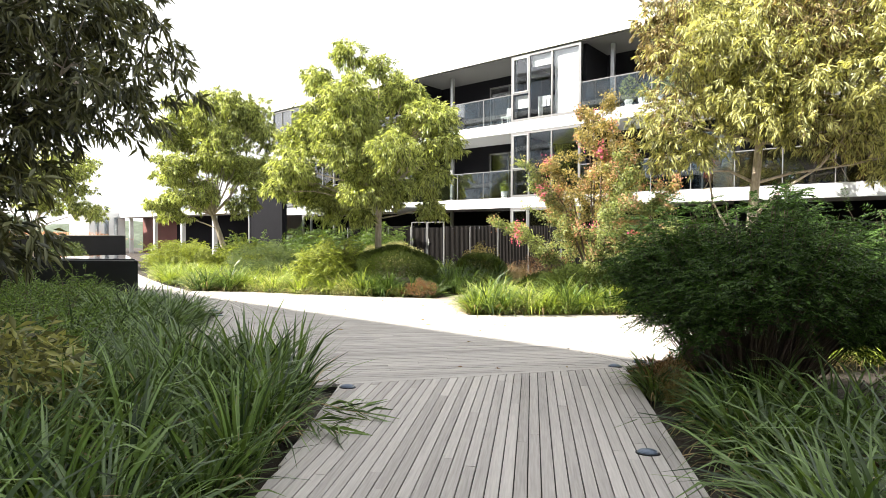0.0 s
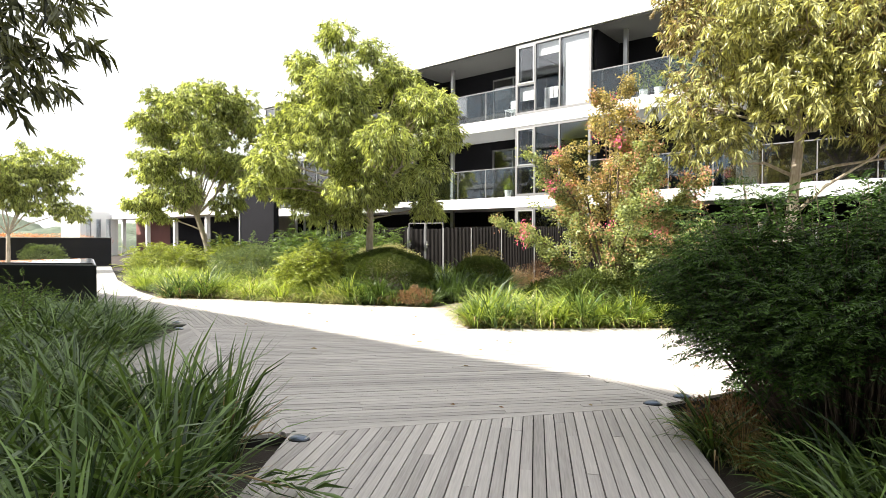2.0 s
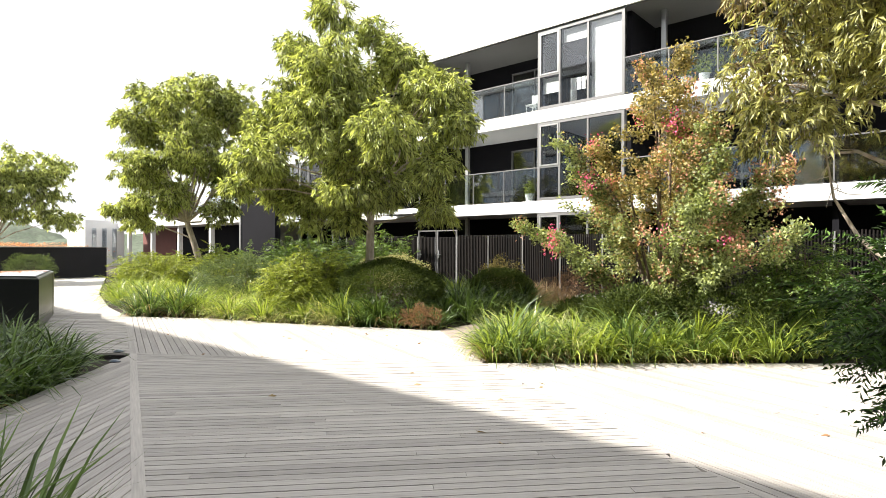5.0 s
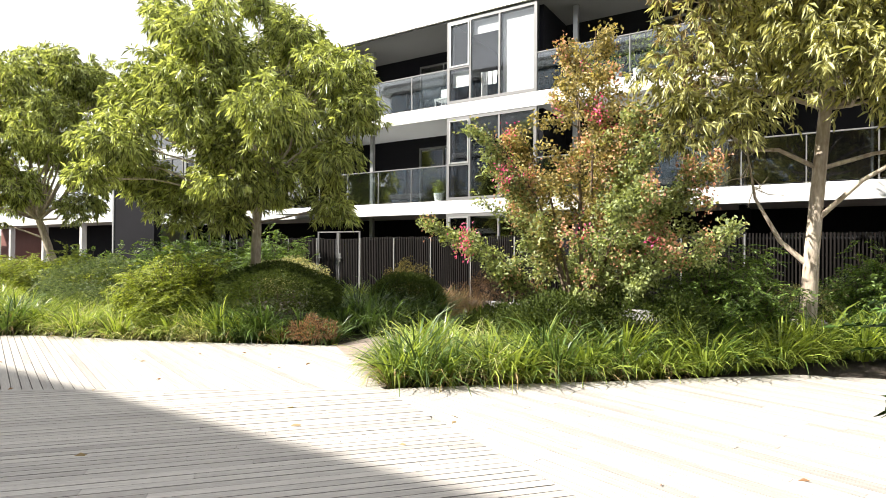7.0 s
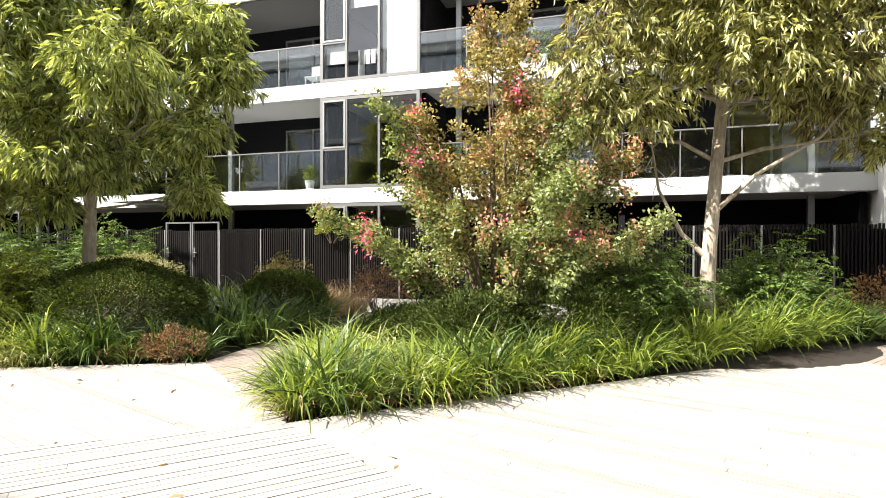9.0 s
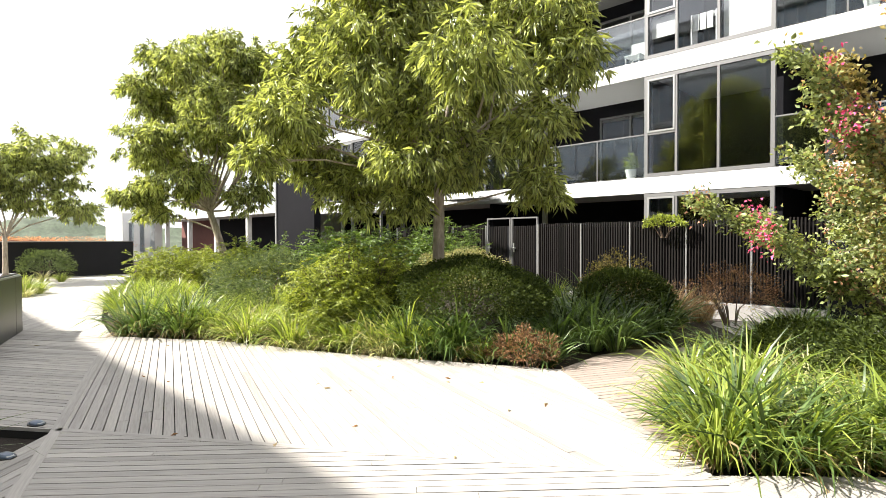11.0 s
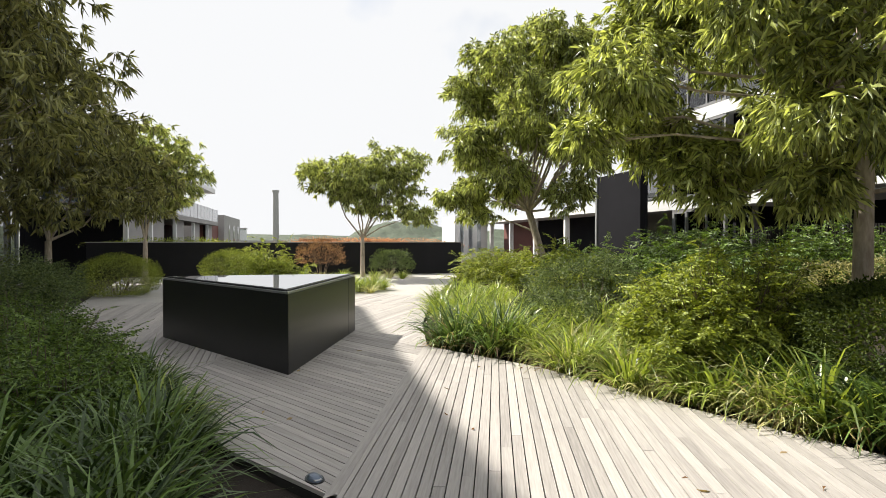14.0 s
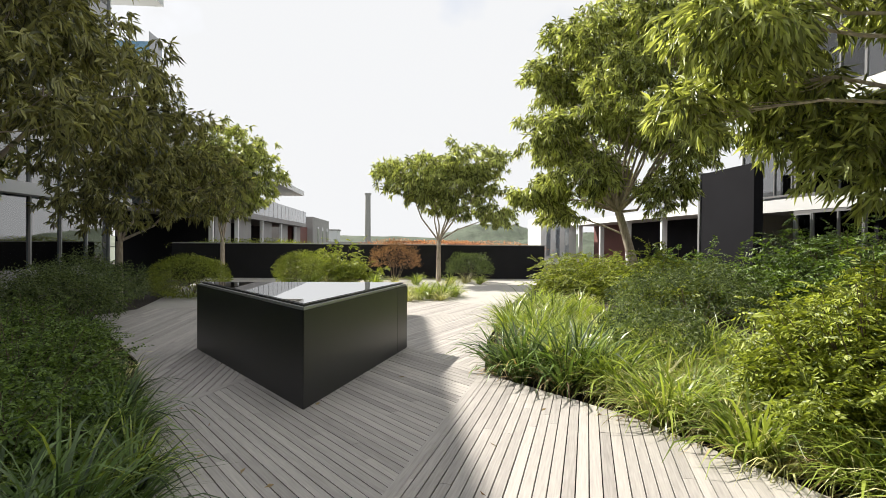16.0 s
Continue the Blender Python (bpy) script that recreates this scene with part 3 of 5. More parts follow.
def area(poly):
    return 0.5 * sum(a[0] * b[1] - b[0] * a[1] for a, b in zip(poly, poly[1:] + poly[:1]))


def lay_boards(deck, poly, angle, material, seed, pitch=0.0935, gap=0.0095, length=3.9):
    """Boards cut to the outline, each one an object under the deck."""
    rng = random.Random(seed)
    a = radians(angle)
    ca, sa = math.cos(a), math.sin(a)
    loc = [(x * ca + y * sa, -x * sa + y * ca) for x, y in poly]
    lo, hi = min(p[1] for p in loc), max(p[1] for p in loc)
    xlo, xhi = min(p[0] for p in loc), max(p[0] for p in loc)
    y = lo
    while y < hi:
        strip = half_plane(half_plane(loc, 0, -1, -(y + gap / 2)), 0, 1, y + pitch - gap / 2)
        y += pitch
        if len(strip) < 3:
            continue
        x = xlo - rng.uniform(0, length)
        while x < xhi:
            L = length * rng.uniform(0.8, 1.15)
            piece = half_plane(half_plane(strip, -1, 0, -(x + 0.0015)), 1, 0, x + L - 0.0015)
            x += L
            if len(piece) < 3 or abs(area(piece)) < 0.004:
                continue
            if area(piece) < 0:
                piece = piece[::-1]
            cx, cy = sum(p[0] for p in piece) / len(piece), sum(p[1] for p in piece) / len(piece)
            n = len(piece)
            dz = rng.uniform(-0.0015, 0.0015)
            tilt = rng.uniform(-0.012, 0.012)
            top = [(px - cx, py - cy, dz + (py - cy) * tilt) for px, py in piece]
            v = top + [(p[0], p[1], -0.03) for p in top]
            me = bpy.data.meshes.new("board")
            me.from_pydata(v, [], [list(range(n))] + [[i, i + n, (i + 1) % n + n, (i + 1) % n] for i in range(n)])
            me.materials.append(M[material])
            ob = new("board", me)
            ob.parent = deck
            ob.matrix_basis = pose(cx * ca - cy * sa, cx * sa + cy * ca, 0, 0, 0, angle)


def border_board(deck, p, q, w=0.09, material="deck", lift=0.003):
    dx, dy = q[0] - p[0], q[1] - p[1]
    L = math.hypot(dx, dy)
    bm = box_bm((-L / 2, -w / 2, -0.03), (L / 2, w / 2, lift), 0.002)
    ob = part("border_board", bm, M[material], deck)
    ob.matrix_basis = pose((p[0] + q[0]) / 2, (p[1] + q[1]) / 2, 0, 0, 0, math.degrees(math.atan2(dy, dx)))


def make_decks():
    for k, (name, (poly, angle, mt)) in enumerate(DECKS.items()):
        d = tagged(part(name, prism_bm(poly, -0.16, -0.031), M["joist"]), "weathered grey timber deck of narrow boards" if mt == "deck" else "brown timber deck of narrow boards", "deck", kind="structure")
        lay_boards(d, poly, angle, mt, 100 + k)
        if name == "deck_2":
            border_board(d, P_D1L, P_APEX)
            border_board(d, P_D1L, P_D1R)
        if name == "deck_3":
            border_board(d, P_APEX, P_VEE)
            border_board(d, P_APEX, P_BED, 0.07)
        if name == "deck_5":
            border_board(d, (-15.9, 5.54), (-14.2, 5.0))
            border_board(d, P_VEE, (-17.87, 7.55), 0.07)


tagged(part("pavement", prism_bm([(-23.7, 10.3), (-35.6, 14.3), (-35.6, -1.5), (-23.0, 1.0), (-24.6, 4.4), (-25.2, 8.6)], -0.1, -0.02), M["paving"]), "pale sunlit paving beside the garden wall", "pavement", kind="structure")
tagged(part("path", prism_bm([(-8.0, 16.0), (-5.2, 18.3), (-8.3, 18.6), (-9.4, 17.5), (-9.0, 15.6)], -0.1, -0.01), M["paving"]), "pale paved path to the garden gate", "path", kind="structure")


# ---- skylight box ----
M["mirror"] = glass_mat("skylight_glass", (0.02, 0.025, 0.03), 0.5, 0.01)


def skylight():
    tri = [(-14.49, 6.47), (-17.87, 7.55), (-17.86, 4.26)]
    e = thing("skylight_box", (-16.7, 6.1, 0), "black-clad triangular skylight box with mirror-like glass top on the deck", "skylight")
    loc = [(x + 16.7, y - 6.1) for x, y in tri]
    cx, cy = sum(p[0] for p in loc) / 3, sum(p[1] for p in loc) / 3
    inset = lambda k: [(cx + (x - cx) * k, cy + (y - cy) * k) for x, y in loc]
    bm = prism_bm(loc, 0.0, 1.0)
    bmesh.ops.bevel(bm, geom=[ed for ed in bm.edges if abs(ed.verts[0].co.z - ed.verts[1].co.z) > 0.5], offset=0.006, segments=2, affect="EDGES")
    part("body", bm, M["box_side"], e)
    part("edge_trim", prism_bm(inset(0.985), 1.0, 1.028), M["alu"], e, "grey metal edge trim")
    part("glazing_frame", prism_bm(inset(0.95), 1.028, 1.05), M["black_metal"], e)
    part("pane", prism_bm(inset(0.925), 1.05, 1.056), M["mirror"], e, "mirror-like glass pane")
    for i, s in ((0, 0.86), (1, 0.5)):
        a, b = loc[i], loc[(i + 1) % 3]
        x, y = a[0] + (b[0] - a[0]) * s, a[1] + (b[1] - a[1]) * s
        o = part("panel_joint", box_bm((-0.003, -0.002, 0.0), (0.003, 0.002, 1.0)), M["black_metal"], e)
        o.matrix_basis = pose(x, y, 0, 0, 0, math.degrees(math.atan2(b[1] - a[1], b[0] - a[0])))


skylight()


# ---- deck lights ----
def deck_light(x, y, turn):
    e = thing("deck_light", (x, y, 0.004), "small dark oval deck light set on the boards", "light", "deck lights", turn=turn)
    bm = bmesh.new()
    bmesh.ops.create_uvsphere(bm, u_segments=20, v_segments=10, radius=1)
    bmesh.ops.delete(bm, geom=[v for v in bm.verts if v.co.z < -0.01], context="VERTS")
    bmesh.ops.scale(bm, vec=(0.085, 0.055, 0.034), verts=bm.verts)
    part("cover", bm, M["lamp"], e)
    bm = bmesh.new()
    bmesh.ops.create_cone(bm, cap_ends=True, segments=24, radius1=1, radius2=0.96, depth=0.01)
    bmesh.ops.scale(bm, vec=(0.095, 0.065, 1), verts=bm.verts)
    part("rim", bm, M["black_metal"], e)
    part("lens", box_bm((0.03, -0.03, 0.008), (0.076, 0.03, 0.020), 0.006), M["alu"], e)


for x, y, a in ((-4.22, 4.50, 30), (-2.36, 7.40, 30), (-2.22, 7.86, 40), (-11.27, 6.76, 20), (-10.5, 6.45, 20), (-0.98, 4.75, 30)):
    deck_light(x, y, a)

# ---- garden wall at the far end ----
wall = tagged(part("wall_west", box_bm((-35.9, -3.0, -0.1), (-35.6, 14.35, 1.56), 0.01), M["wall_dark"]), "low dark grey rendered garden wall", "wall", kind="structure")
part("coping", box_bm((-35.93, -3.0, 1.56), (-35.57, 14.38, 1.60), 0.006), M["concrete"], wall)
tagged(part("wall_west_return", box_bm((-60, 14.05, -0.1), (-35.9, 14.35, 1.4)), M["wall_dark"]), "low dark rendered wall", "wall", kind="structure")

# ---- south apartment building ----
YF = 19.95
OX = -12.0


def bx(parent, name, lo, hi, m, label="", bev=0.0, o=(OX, YF, 0)):
    return part(name, box_bm([a - b for a, b in zip(lo, o)], [a - b for a, b in zip(hi, o)], bev), M[m], parent, label)


def frame_bm(x0, x1, z0, z1, w, y0, y1):
    bm = bmesh.new()
    box_bm((x0, y0, z0), (x0 + w, y1, z1), 0, bm)
    box_bm((x1 - w, y0, z0), (x1, y1, z1), 0, bm)
    box_bm((x0 + w, y0, z0), (x1 - w, y1, z0 + w), 0, bm)
    box_bm((x0 + w, y0, z1 - w), (x1 - w, y1, z1), 0, bm)
    return bm


def window(parent, x0, x1, z0, z1, y, splits=(), w=0.07, glass="glass", transom=None):
    """A window in wall y: outer frame, mullions, a pane in each field; transom = (field, z)."""
    win = part("window", frame_bm(x0 - OX, x1 - OX, z0, z1, w, y - YF, y - YF + 0.10), M["grey_frame"], parent)
    xs = [x0 + w, *splits, x1 - w]
    for s in splits:
        part("mullion", box_bm((s - OX - 0.03, y - YF + 0.003, z0 + w), (s - OX + 0.03, y - YF + 0.09, z1 - w)), M["grey_frame"], win)
    for i, (a, b) in enumerate(zip(xs, xs[1:])):
        a2, b2 = a + (0.03 if i else 0), b - (0.03 if i < len(xs) - 2 else 0)
        zs = [z0 + w, z1 - w]
        if transom and transom[0] == i:
            zs = [z0 + w, transom[1], z1 - w]
            part("transom", box_bm((a2 - OX, y - YF + 0.006, transom[1] - 0.03), (b2 - OX, y - YF + 0.086, transom[1] + 0.03)), M["grey_frame"], win)
            part("sash", frame_bm(a2 - OX, b2 - OX, transom[1] + 0.03, z1 - w, 0.045, y - YF - 0.012, y - YF + 0.05), M["alu"], win)
        for c, d in zip(zs, zs[1:]):
            p = part("pane", box_bm((a2 - OX, y - YF + 0.045, c), (b2 - OX, y - YF + 0.052, d)), M[glass], win)
            p.visible_shadow = False
    return win


def balustrade(parent, x0, x1, z, y, n):
    b = part("balustrade", box_bm((x0 - OX, y - YF - 0.02, z + 1.10), (x1 - OX, y - YF + 0.03, z + 1.135), 0.004), M["grey_frame"], parent)
    for i in range(n):
        a, c = x0 + (x1 - x0) * i / n, x0 + (x1 - x0) * (i + 1) / n
        part("pane", box_bm((a - OX + 0.02, y - YF, z + 0.03), (c - OX - 0.02, y - YF + 0.012, z + 1.10)), M["glass_rail"], b).visible_shadow = False
        part("post", box_bm((a - OX - 0.014, y - YF - 0.01, z), (a - OX + 0.014, y - YF + 0.03, z + 1.10)), M["grey_frame"], b)


def south_building():
    e = thing("apartment_building", (OX, YF, 0), "white and charcoal three-storey apartment building with glass balconies", "building")
    x0, x1, D = -29.0, 1.45, 8.0
    for z0, z1 in ((2.80, 3.215), (5.83, 6.255)):
        bx(e, "floor_slab", (x0, YF, z0), (x1, YF + D, z1), "slab", "pale grey metal slab edge", 0.006)
    bx(e, "roof_slab", (x0, YF - 0.05, 8.93), (x1 + 0.2, YF + D, 9.40), "white", "white roof edge")
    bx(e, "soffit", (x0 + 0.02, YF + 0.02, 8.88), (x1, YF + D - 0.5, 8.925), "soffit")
    bx(e, "back_wall", (x0, YF + D - 0.3, -0.1), (x1, YF + D, 8.9), "charcoal")
    levels = ((-0.1, 2.8), (3.215, 5.83), (6.255, 8.88))
    for k, (z0, z1) in enumerate(levels):
        for xa, xb in ((-23.2, -12.1), (-9.05, 1.45)):
            mid = (xa + xb) / 2
            for a, b in ((xa, mid), (mid, xb)):
                wa, wb = b - 2.6, b - 0.5
                if k == 0:
                    wa, wb = a + 0.8, b - 0.8
                bx(e, "wall", (a, YF + 2.2, z0), (wa, YF + 2.4, z1), "charcoal")
                bx(e, "wall", (wb, YF + 2.2, z0), (b, YF + 2.4, z1), "charcoal")
                bx(e, "wall", (wa, YF + 2.2, z0 + 2.25), (wb, YF + 2.4, z1), "charcoal")
                window(e, wa, wb, z0 + 0.02, z0 + 2.25, YF + 2.22, ((wa + wb) / 2,), 0.06)
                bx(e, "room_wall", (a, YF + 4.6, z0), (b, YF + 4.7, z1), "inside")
                bx(e, "curtain", (wb - 0.75, YF + 2.5, z0 + 0.02), (wb - 0.1, YF + 2.54, z0 + 2.2), "curtain")
            if k:
                balustrade(e, xa, xb, z0, YF + 0.03, 8)
        for x in (-26.0, -23.2, -17.65, -12.1, -9.05, -3.8, 1.3):
            bx(e, "party_wall", (x - 0.07, YF + 0.35, z0), (x + 0.07, YF + D - 0.3, z1), "charcoal")
        for x in (-23.0, -15.92, -8.22, 0.45):
            bx(e, "column", (x - 0.07, YF + 0.9, z0), (x + 0.07, YF + 1.04, z1), "alu", "pale grey metal post", 0.005)
        # the glazed bays
        for xa, xb in ((-26.0, -23.2), (-12.1, -9.05)):
            window(e, xa, xb, z0 + 0.01, z1 - 0.01, YF + 0.005, (xa + 0.83, xa + 1.84), 0.09, "glass", (0, z0 + 1.12))
            bx(e, "bay_floor", (xa, YF + 0.12, z0), (xb, YF + 4, z0 + 0.02), "soffit")
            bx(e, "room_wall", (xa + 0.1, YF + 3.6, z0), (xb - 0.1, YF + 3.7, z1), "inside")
            if k == 2:
                bx(e, "blind", (xa + 1.9, YF + 0.16, z0 + 0.1), (xb - 0.12, YF + 0.18, z1 - 0.1), "curtain", "pale roller blind drawn down")
                bx(e, "blind", (xa + 0.12, YF + 0.16, z0 + 0.55), (xa + 0.8, YF + 0.18, z0 + 1.05), "curtain")
                bx(e, "blind", (xa + 0.9, YF + 0.16, z0 + 2.1), (xa + 1.8, YF + 0.18, z1 - 0.1), "curtain")
    bx(e, "end_wall", (1.45, YF - 0.3, -0.1), (2.0, YF + D, 9.0), "white", "white rendered end pier")
    # charcoal screen block and glazed corner at the far end
    bx(e, "screen_wall", (-28.6, 18.3, -0.1), (-25.5, 18.6, 4.25), "charcoal", "charcoal clad screen wall")
    bx(e, "screen_post", (-28.72, 18.25, -0.1), (-28.6, 18.6, 4.3), "alu")
    bx(e, "end_wall", (-29.0, YF + 0.1, -0.1), (-28.8, YF + D, 8.9), "white")
    window(e, -28.8, -26.1, 3.3, 5.8, YF + 0.01, (-27.9, -27.0), 0.06, "glass_blue")
    window(e, -28.8, -26.1, 6.3, 8.85, YF + 0.01, (-27.9, -27.0), 0.06, "glass_blue")
    bx(e, "canopy", (-18.95, 18.95, 2.92), (-17.0, YF - 0.02, 2.97), "slab", "thin pale entrance canopy")


south_building()



def potted_plant(x, z, seed, s):
    e = thing("potted_plant", (x, YF + 0.45, z), "leafy plant in a white pot on the balcony", "plant", "balcony plants")
    v, f = tube([(0, 0, 0), (0, 0, 0.05), (0, 0, 0.28), (0, 0, 0.30)], [0.10, 0.11, 0.15, 0.155], 16)
    part("pot", mesh_np("pot", v, [f], M["white"], True), None, e, "white round pot")
    rng = np.random.default_rng(seed)
    q, nn = shell_points(rng, 260, (0.28 * s, 0.22 * s, 0.45 * s), 0.3)
    v, f = leaves(rng, q + np.array([0, 0, 0.3 + 0.4 * s]), nn + rng.normal(0, 0.5, nn.shape), 0.12, 0.04)
    part("foliage", mesh_np("foliage", v, [f], M["acacia"]), None, e)


for k_, (x_, z_, s_) in enumerate(((-7.4, 6.26, 1.0), (-6.9, 6.26, 0.6), (-6.3, 6.26, 1.2), (-5.7, 6.26, 0.7), (-12.7, 3.22, 0.5))):
    potted_plant(x_, z_, k_, s_)


def balcony_chair(x, z):
    e = thing("balcony_chair", (x, YF + 0.9, z), "white outdoor chair on the balcony", "chair")
    part("seat", box_bm((-0.24, -0.24, 0.42), (0.24, 0.24, 0.46), 0.012), M["white"], e)
    part("backrest", box_bm((-0.24, 0.20, 0.47), (0.24, 0.235, 0.88), 0.012), M["white"], e)
    for sx_ in (-0.2, 0.2):
        for sy_ in (-0.2, 0.2):
            part("leg", box_bm((sx_ - 0.016, sy_ - 0.016, 0), (sx_ + 0.016, sy_ + 0.016, 0.42)), M["white"], e)


balcony_chair(-12.8, 6.26)
balcony_chair(-4.6, 6.26)


def clothes_airer(x, z):
    e = thing("clothes_airer", (x, YF + 0.55, z), "white folding clothes airer behind the bay window", "clothes rack")
    for s_ in (-0.3, 0.3):
        part("side_frame", frame_bm(s_ - 0.012, s_ + 0.012, 0.0, 0.95, 0.010, -0.18, 0.18), M["white"], e)
    for i in range(6):
        part("rail", box_bm((-0.29, -0.17 + i * 0.066, 0.90), (0.29, -0.158 + i * 0.066, 0.912)), M["white"], e)
    for i in range(3):
        part("towel", box_bm((-0.25 + i * 0.17, -0.19, 0.52), (-0.11 + i * 0.17, -0.175, 0.93), 0.004), M["curtain"], e, "pale hanging towel")


clothes_airer(-10.75, 6.275)

# ---- slatted fence and gates ----
def fence():
    yb = 18.68
    e = thing("slat_fence", (-9.0, yb, 0), "dark brown vertical slat fence on a low concrete kerb", "fence")
    spans = ((-20.6, -16.43), (-14.52, -7.75), (-6.2, 1.55))
    slat = bpy.data.meshes.new("slat")
    bm = box_bm((-0.016, -0.02, 0.30), (0.016, 0.02, 2.03), 0.003)
    bm.to_mesh(slat)
    bm.free()
    slat.materials.append(M["fence"])
    for a, b in spans:
        part("kerb", box_bm((a + 9, -0.09, -0.12), (b + 9, 0.09, 0.24), 0.008), M["concrete"], e, "grey concrete kerb")
        for z in (0.42, 1.86):
            part("rail", box_bm((a + 9, 0.021, z), (b + 9, 0.05, z + 0.05)), M["fence"], e)
        n = int((b - a) / 1.29)
        for i in range(n + 1):
            x = a + (b - a) * i / n
            part("post", box_bm((x + 9 - 0.018, -0.045, 0.24), (x + 9 + 0.018, -0.021, 2.02), 0.003), M["alu"], e, "grey metal post")
    k = 0
    x = -20.55
    while x < 1.52:
        if any(a + 0.02 < x < b - 0.02 for a, b in spans) and k < 300:
            ob = new("slat", slat)
            ob.parent = e
            ob.location = (x + 9, 0, ((k * 13) % 7) * 0.004)
            k += 1
        x += 0.066
    part("back_panel", box_bm((-20.6 + 9, 0.09, 0.25), (-16.43 + 9, 0.10, 1.95)), M["wall_dark"], e)
    part("back_panel", box_bm((-14.52 + 9, 0.09, 0.25), (-7.75 + 9, 0.10, 1.95)), M["wall_dark"], e)
    part("back_panel", box_bm((-6.2 + 9, 0.09, 0.25), (1.55 + 9, 0.10, 1.95)), M["wall_dark"], e)


def gate(xa, xb, top=2.25):
    yb = 18.68
    e = thing("garden_gate", ((xa + xb) / 2, yb, 0), "closed dark slatted garden gate in pale metal frame", "gate", "garden gates")
    h = (xb - xa) / 2
    part("gate_frame", frame_bm(-h, h, -0.1, top, 0.04, -0.03, 0.03), M["grey_frame"], e, "pale grey metal frame")
    part("gate_leaf", box_bm((-h + 0.07, -0.012, 0.08), (h - 0.07, 0.012, 2.0)), M["wall_dark"], e)
    n = int((2 * h - 0.14) / 0.07)
    for i in range(n):
        part("slat", box_bm((-h + 0.09 + i * 0.07, -0.035, 0.08), (-h + 0.122 + i * 0.07, -0.013, 2.0)), M["fence"], e)
    lock = part("lock_plate", box_bm((-h + 0.075, -0.055, 1.25), (-h + 0.125, -0.036, 1.52), 0.004), M["alu"], e, "steel lock plate")
    part("handle", box_bm((-h + 0.08, -0.10, 1.36), (-h + 0.20, -0.056, 1.385), 0.006), M["alu"], lock, "steel lever handle")


fence()
gate(-16.40, -15.50)
gate(-15.47, -14.55)
tagged(part("meter_box", box_bm((-7.7, 18.5, -0.1), (-7.2, 19.0, 1.95), 0.01), M["charcoal"]), "tall dark grey utility cabinet beside the fence", "cabinet")

# ---- north apartment building, which shades the deck ----
def north_building():
    y, o = -4.5, (-20.0, -4.5, 0)
    e = thing("apartment_building", o, "tall grey apartment building with blue glass floors", "building")
    B = lambda n, lo, hi, m, lab="": bx(e, n, lo, hi, m, lab, 0, o)
    B("core", (-33.6, -16, -0.1), (22, y - 0.6, 15.9), "concrete")
    B("parapet", (-34.2, -16, 15.9), (22.2, y, 16.25), "concrete")
    for z in (3.1, 6.2, 9.3, 12.4, 15.5):
        B("floor_slab", (-34.4, -15.9, z), (22.1, y + 0.25, z + 0.38), "slab", "pale grey slab edge")
    for k, z in enumerate((0.0, 3.48, 6.58, 9.68, 12.78)):
        top = 3.1 if k == 0 else z + 2.72
        for i in range(18):
            x = -33.5 + i * 1.7
            B("pane", (x + 0.03, y - 0.3, z + (0.7 if k == 0 else 0)), (x + 1.67, y - 0.29, top), "glass_blue")
            B("mullion", (x - 0.03, y - 0.36, z), (x + 0.03, y - 0.22, top), "alu")
        if k == 0:
            B("low_wall", (-33.5, y - 0.4, -0.1), (22, y - 0.1, 0.7), "concrete")
        B("back_wall", (-33.5, y - 0.55, z), (22, y - 0.5, top), "concrete")
        if k > 1:
            b = B("balcony", (-35.8, y - 3.5, z - 0.38), (-34.4, y + 1.0, z), "slab", "projecting corner balcony slab")
            for lo, hi in (((-35.75, y + 0.95, z), (-34.4, y + 0.96, z + 1.1)), ((-35.75, y - 3.5, z), (-35.74, y + 0.95, z + 1.1))):
                B("balcony_glass", lo, hi, "glass_blue")


north_building()


# ---- low west building with garages and roof terrace ----
def west_building():
    o = (-50.0, -2.2, 0)
    e = thing("terrace_building", o, "grey low building with glass roof terrace beyond the garden wall", "building")
    B = lambda n, lo, hi, m, lab="": bx(e, n, lo, hi, m, lab, 0, o)
    y = -2.2
    B("slab", (-66.5, -12, 3.1), (-37, y + 0.2, 3.45), "concrete")
    B("back_wall", (-66.5, -6.2, -0.1), (-37, -6.0, 3.1), "charcoal")
    for x in (-38.5, -43.0, -49.0, -55.2, -61.5):
        B("column", (x - 0.12, y - 0.1, -0.1), (x + 0.12, y + 0.1, 3.1), "white", "white post")
        B("partition", (x - 4.2, y - 0.35, -0.1), (x - 1.4, y - 0.25, 3.1), "concrete")
    B("red_wall", (-74, y - 1.0, -0.1), (-63, y - 0.6, 3.2), "brick_red", "red-brown cladding")
    B("end_block", (-86, y - 6, -8), (-72, y, 4.4), "concrete", "grey end block")
    for x in (-84.5, -80.5, -76.5):
        B("slot_window", (x, y - 0.1, 0.8), (x + 1.0, y + 0.02, 3.4), "glass")
    for i in range(20):
        x = -66.4 + i * 1.45
        B("terrace_glass", (x, y + 0.15, 3.45), (x + 1.4, y + 0.17, 4.6), "glass_blue")
        B("terrace_post", (x - 0.02, y + 0.12, 3.45), (x + 0.02, y + 0.18, 4.6), "alu")
    B("upper_wall", (-58, -11, 3.45), (-37, y - 2.2, 6.3), "glass_blue")
    B("upper_core", (-57.5, -11, 3.45), (-37, y - 2.6, 6.3), "concrete")
    B("roof", (-67.5, -12, 6.3), (-37, y - 0.2, 6.75), "white", "white overhanging roof slab")


west_building()


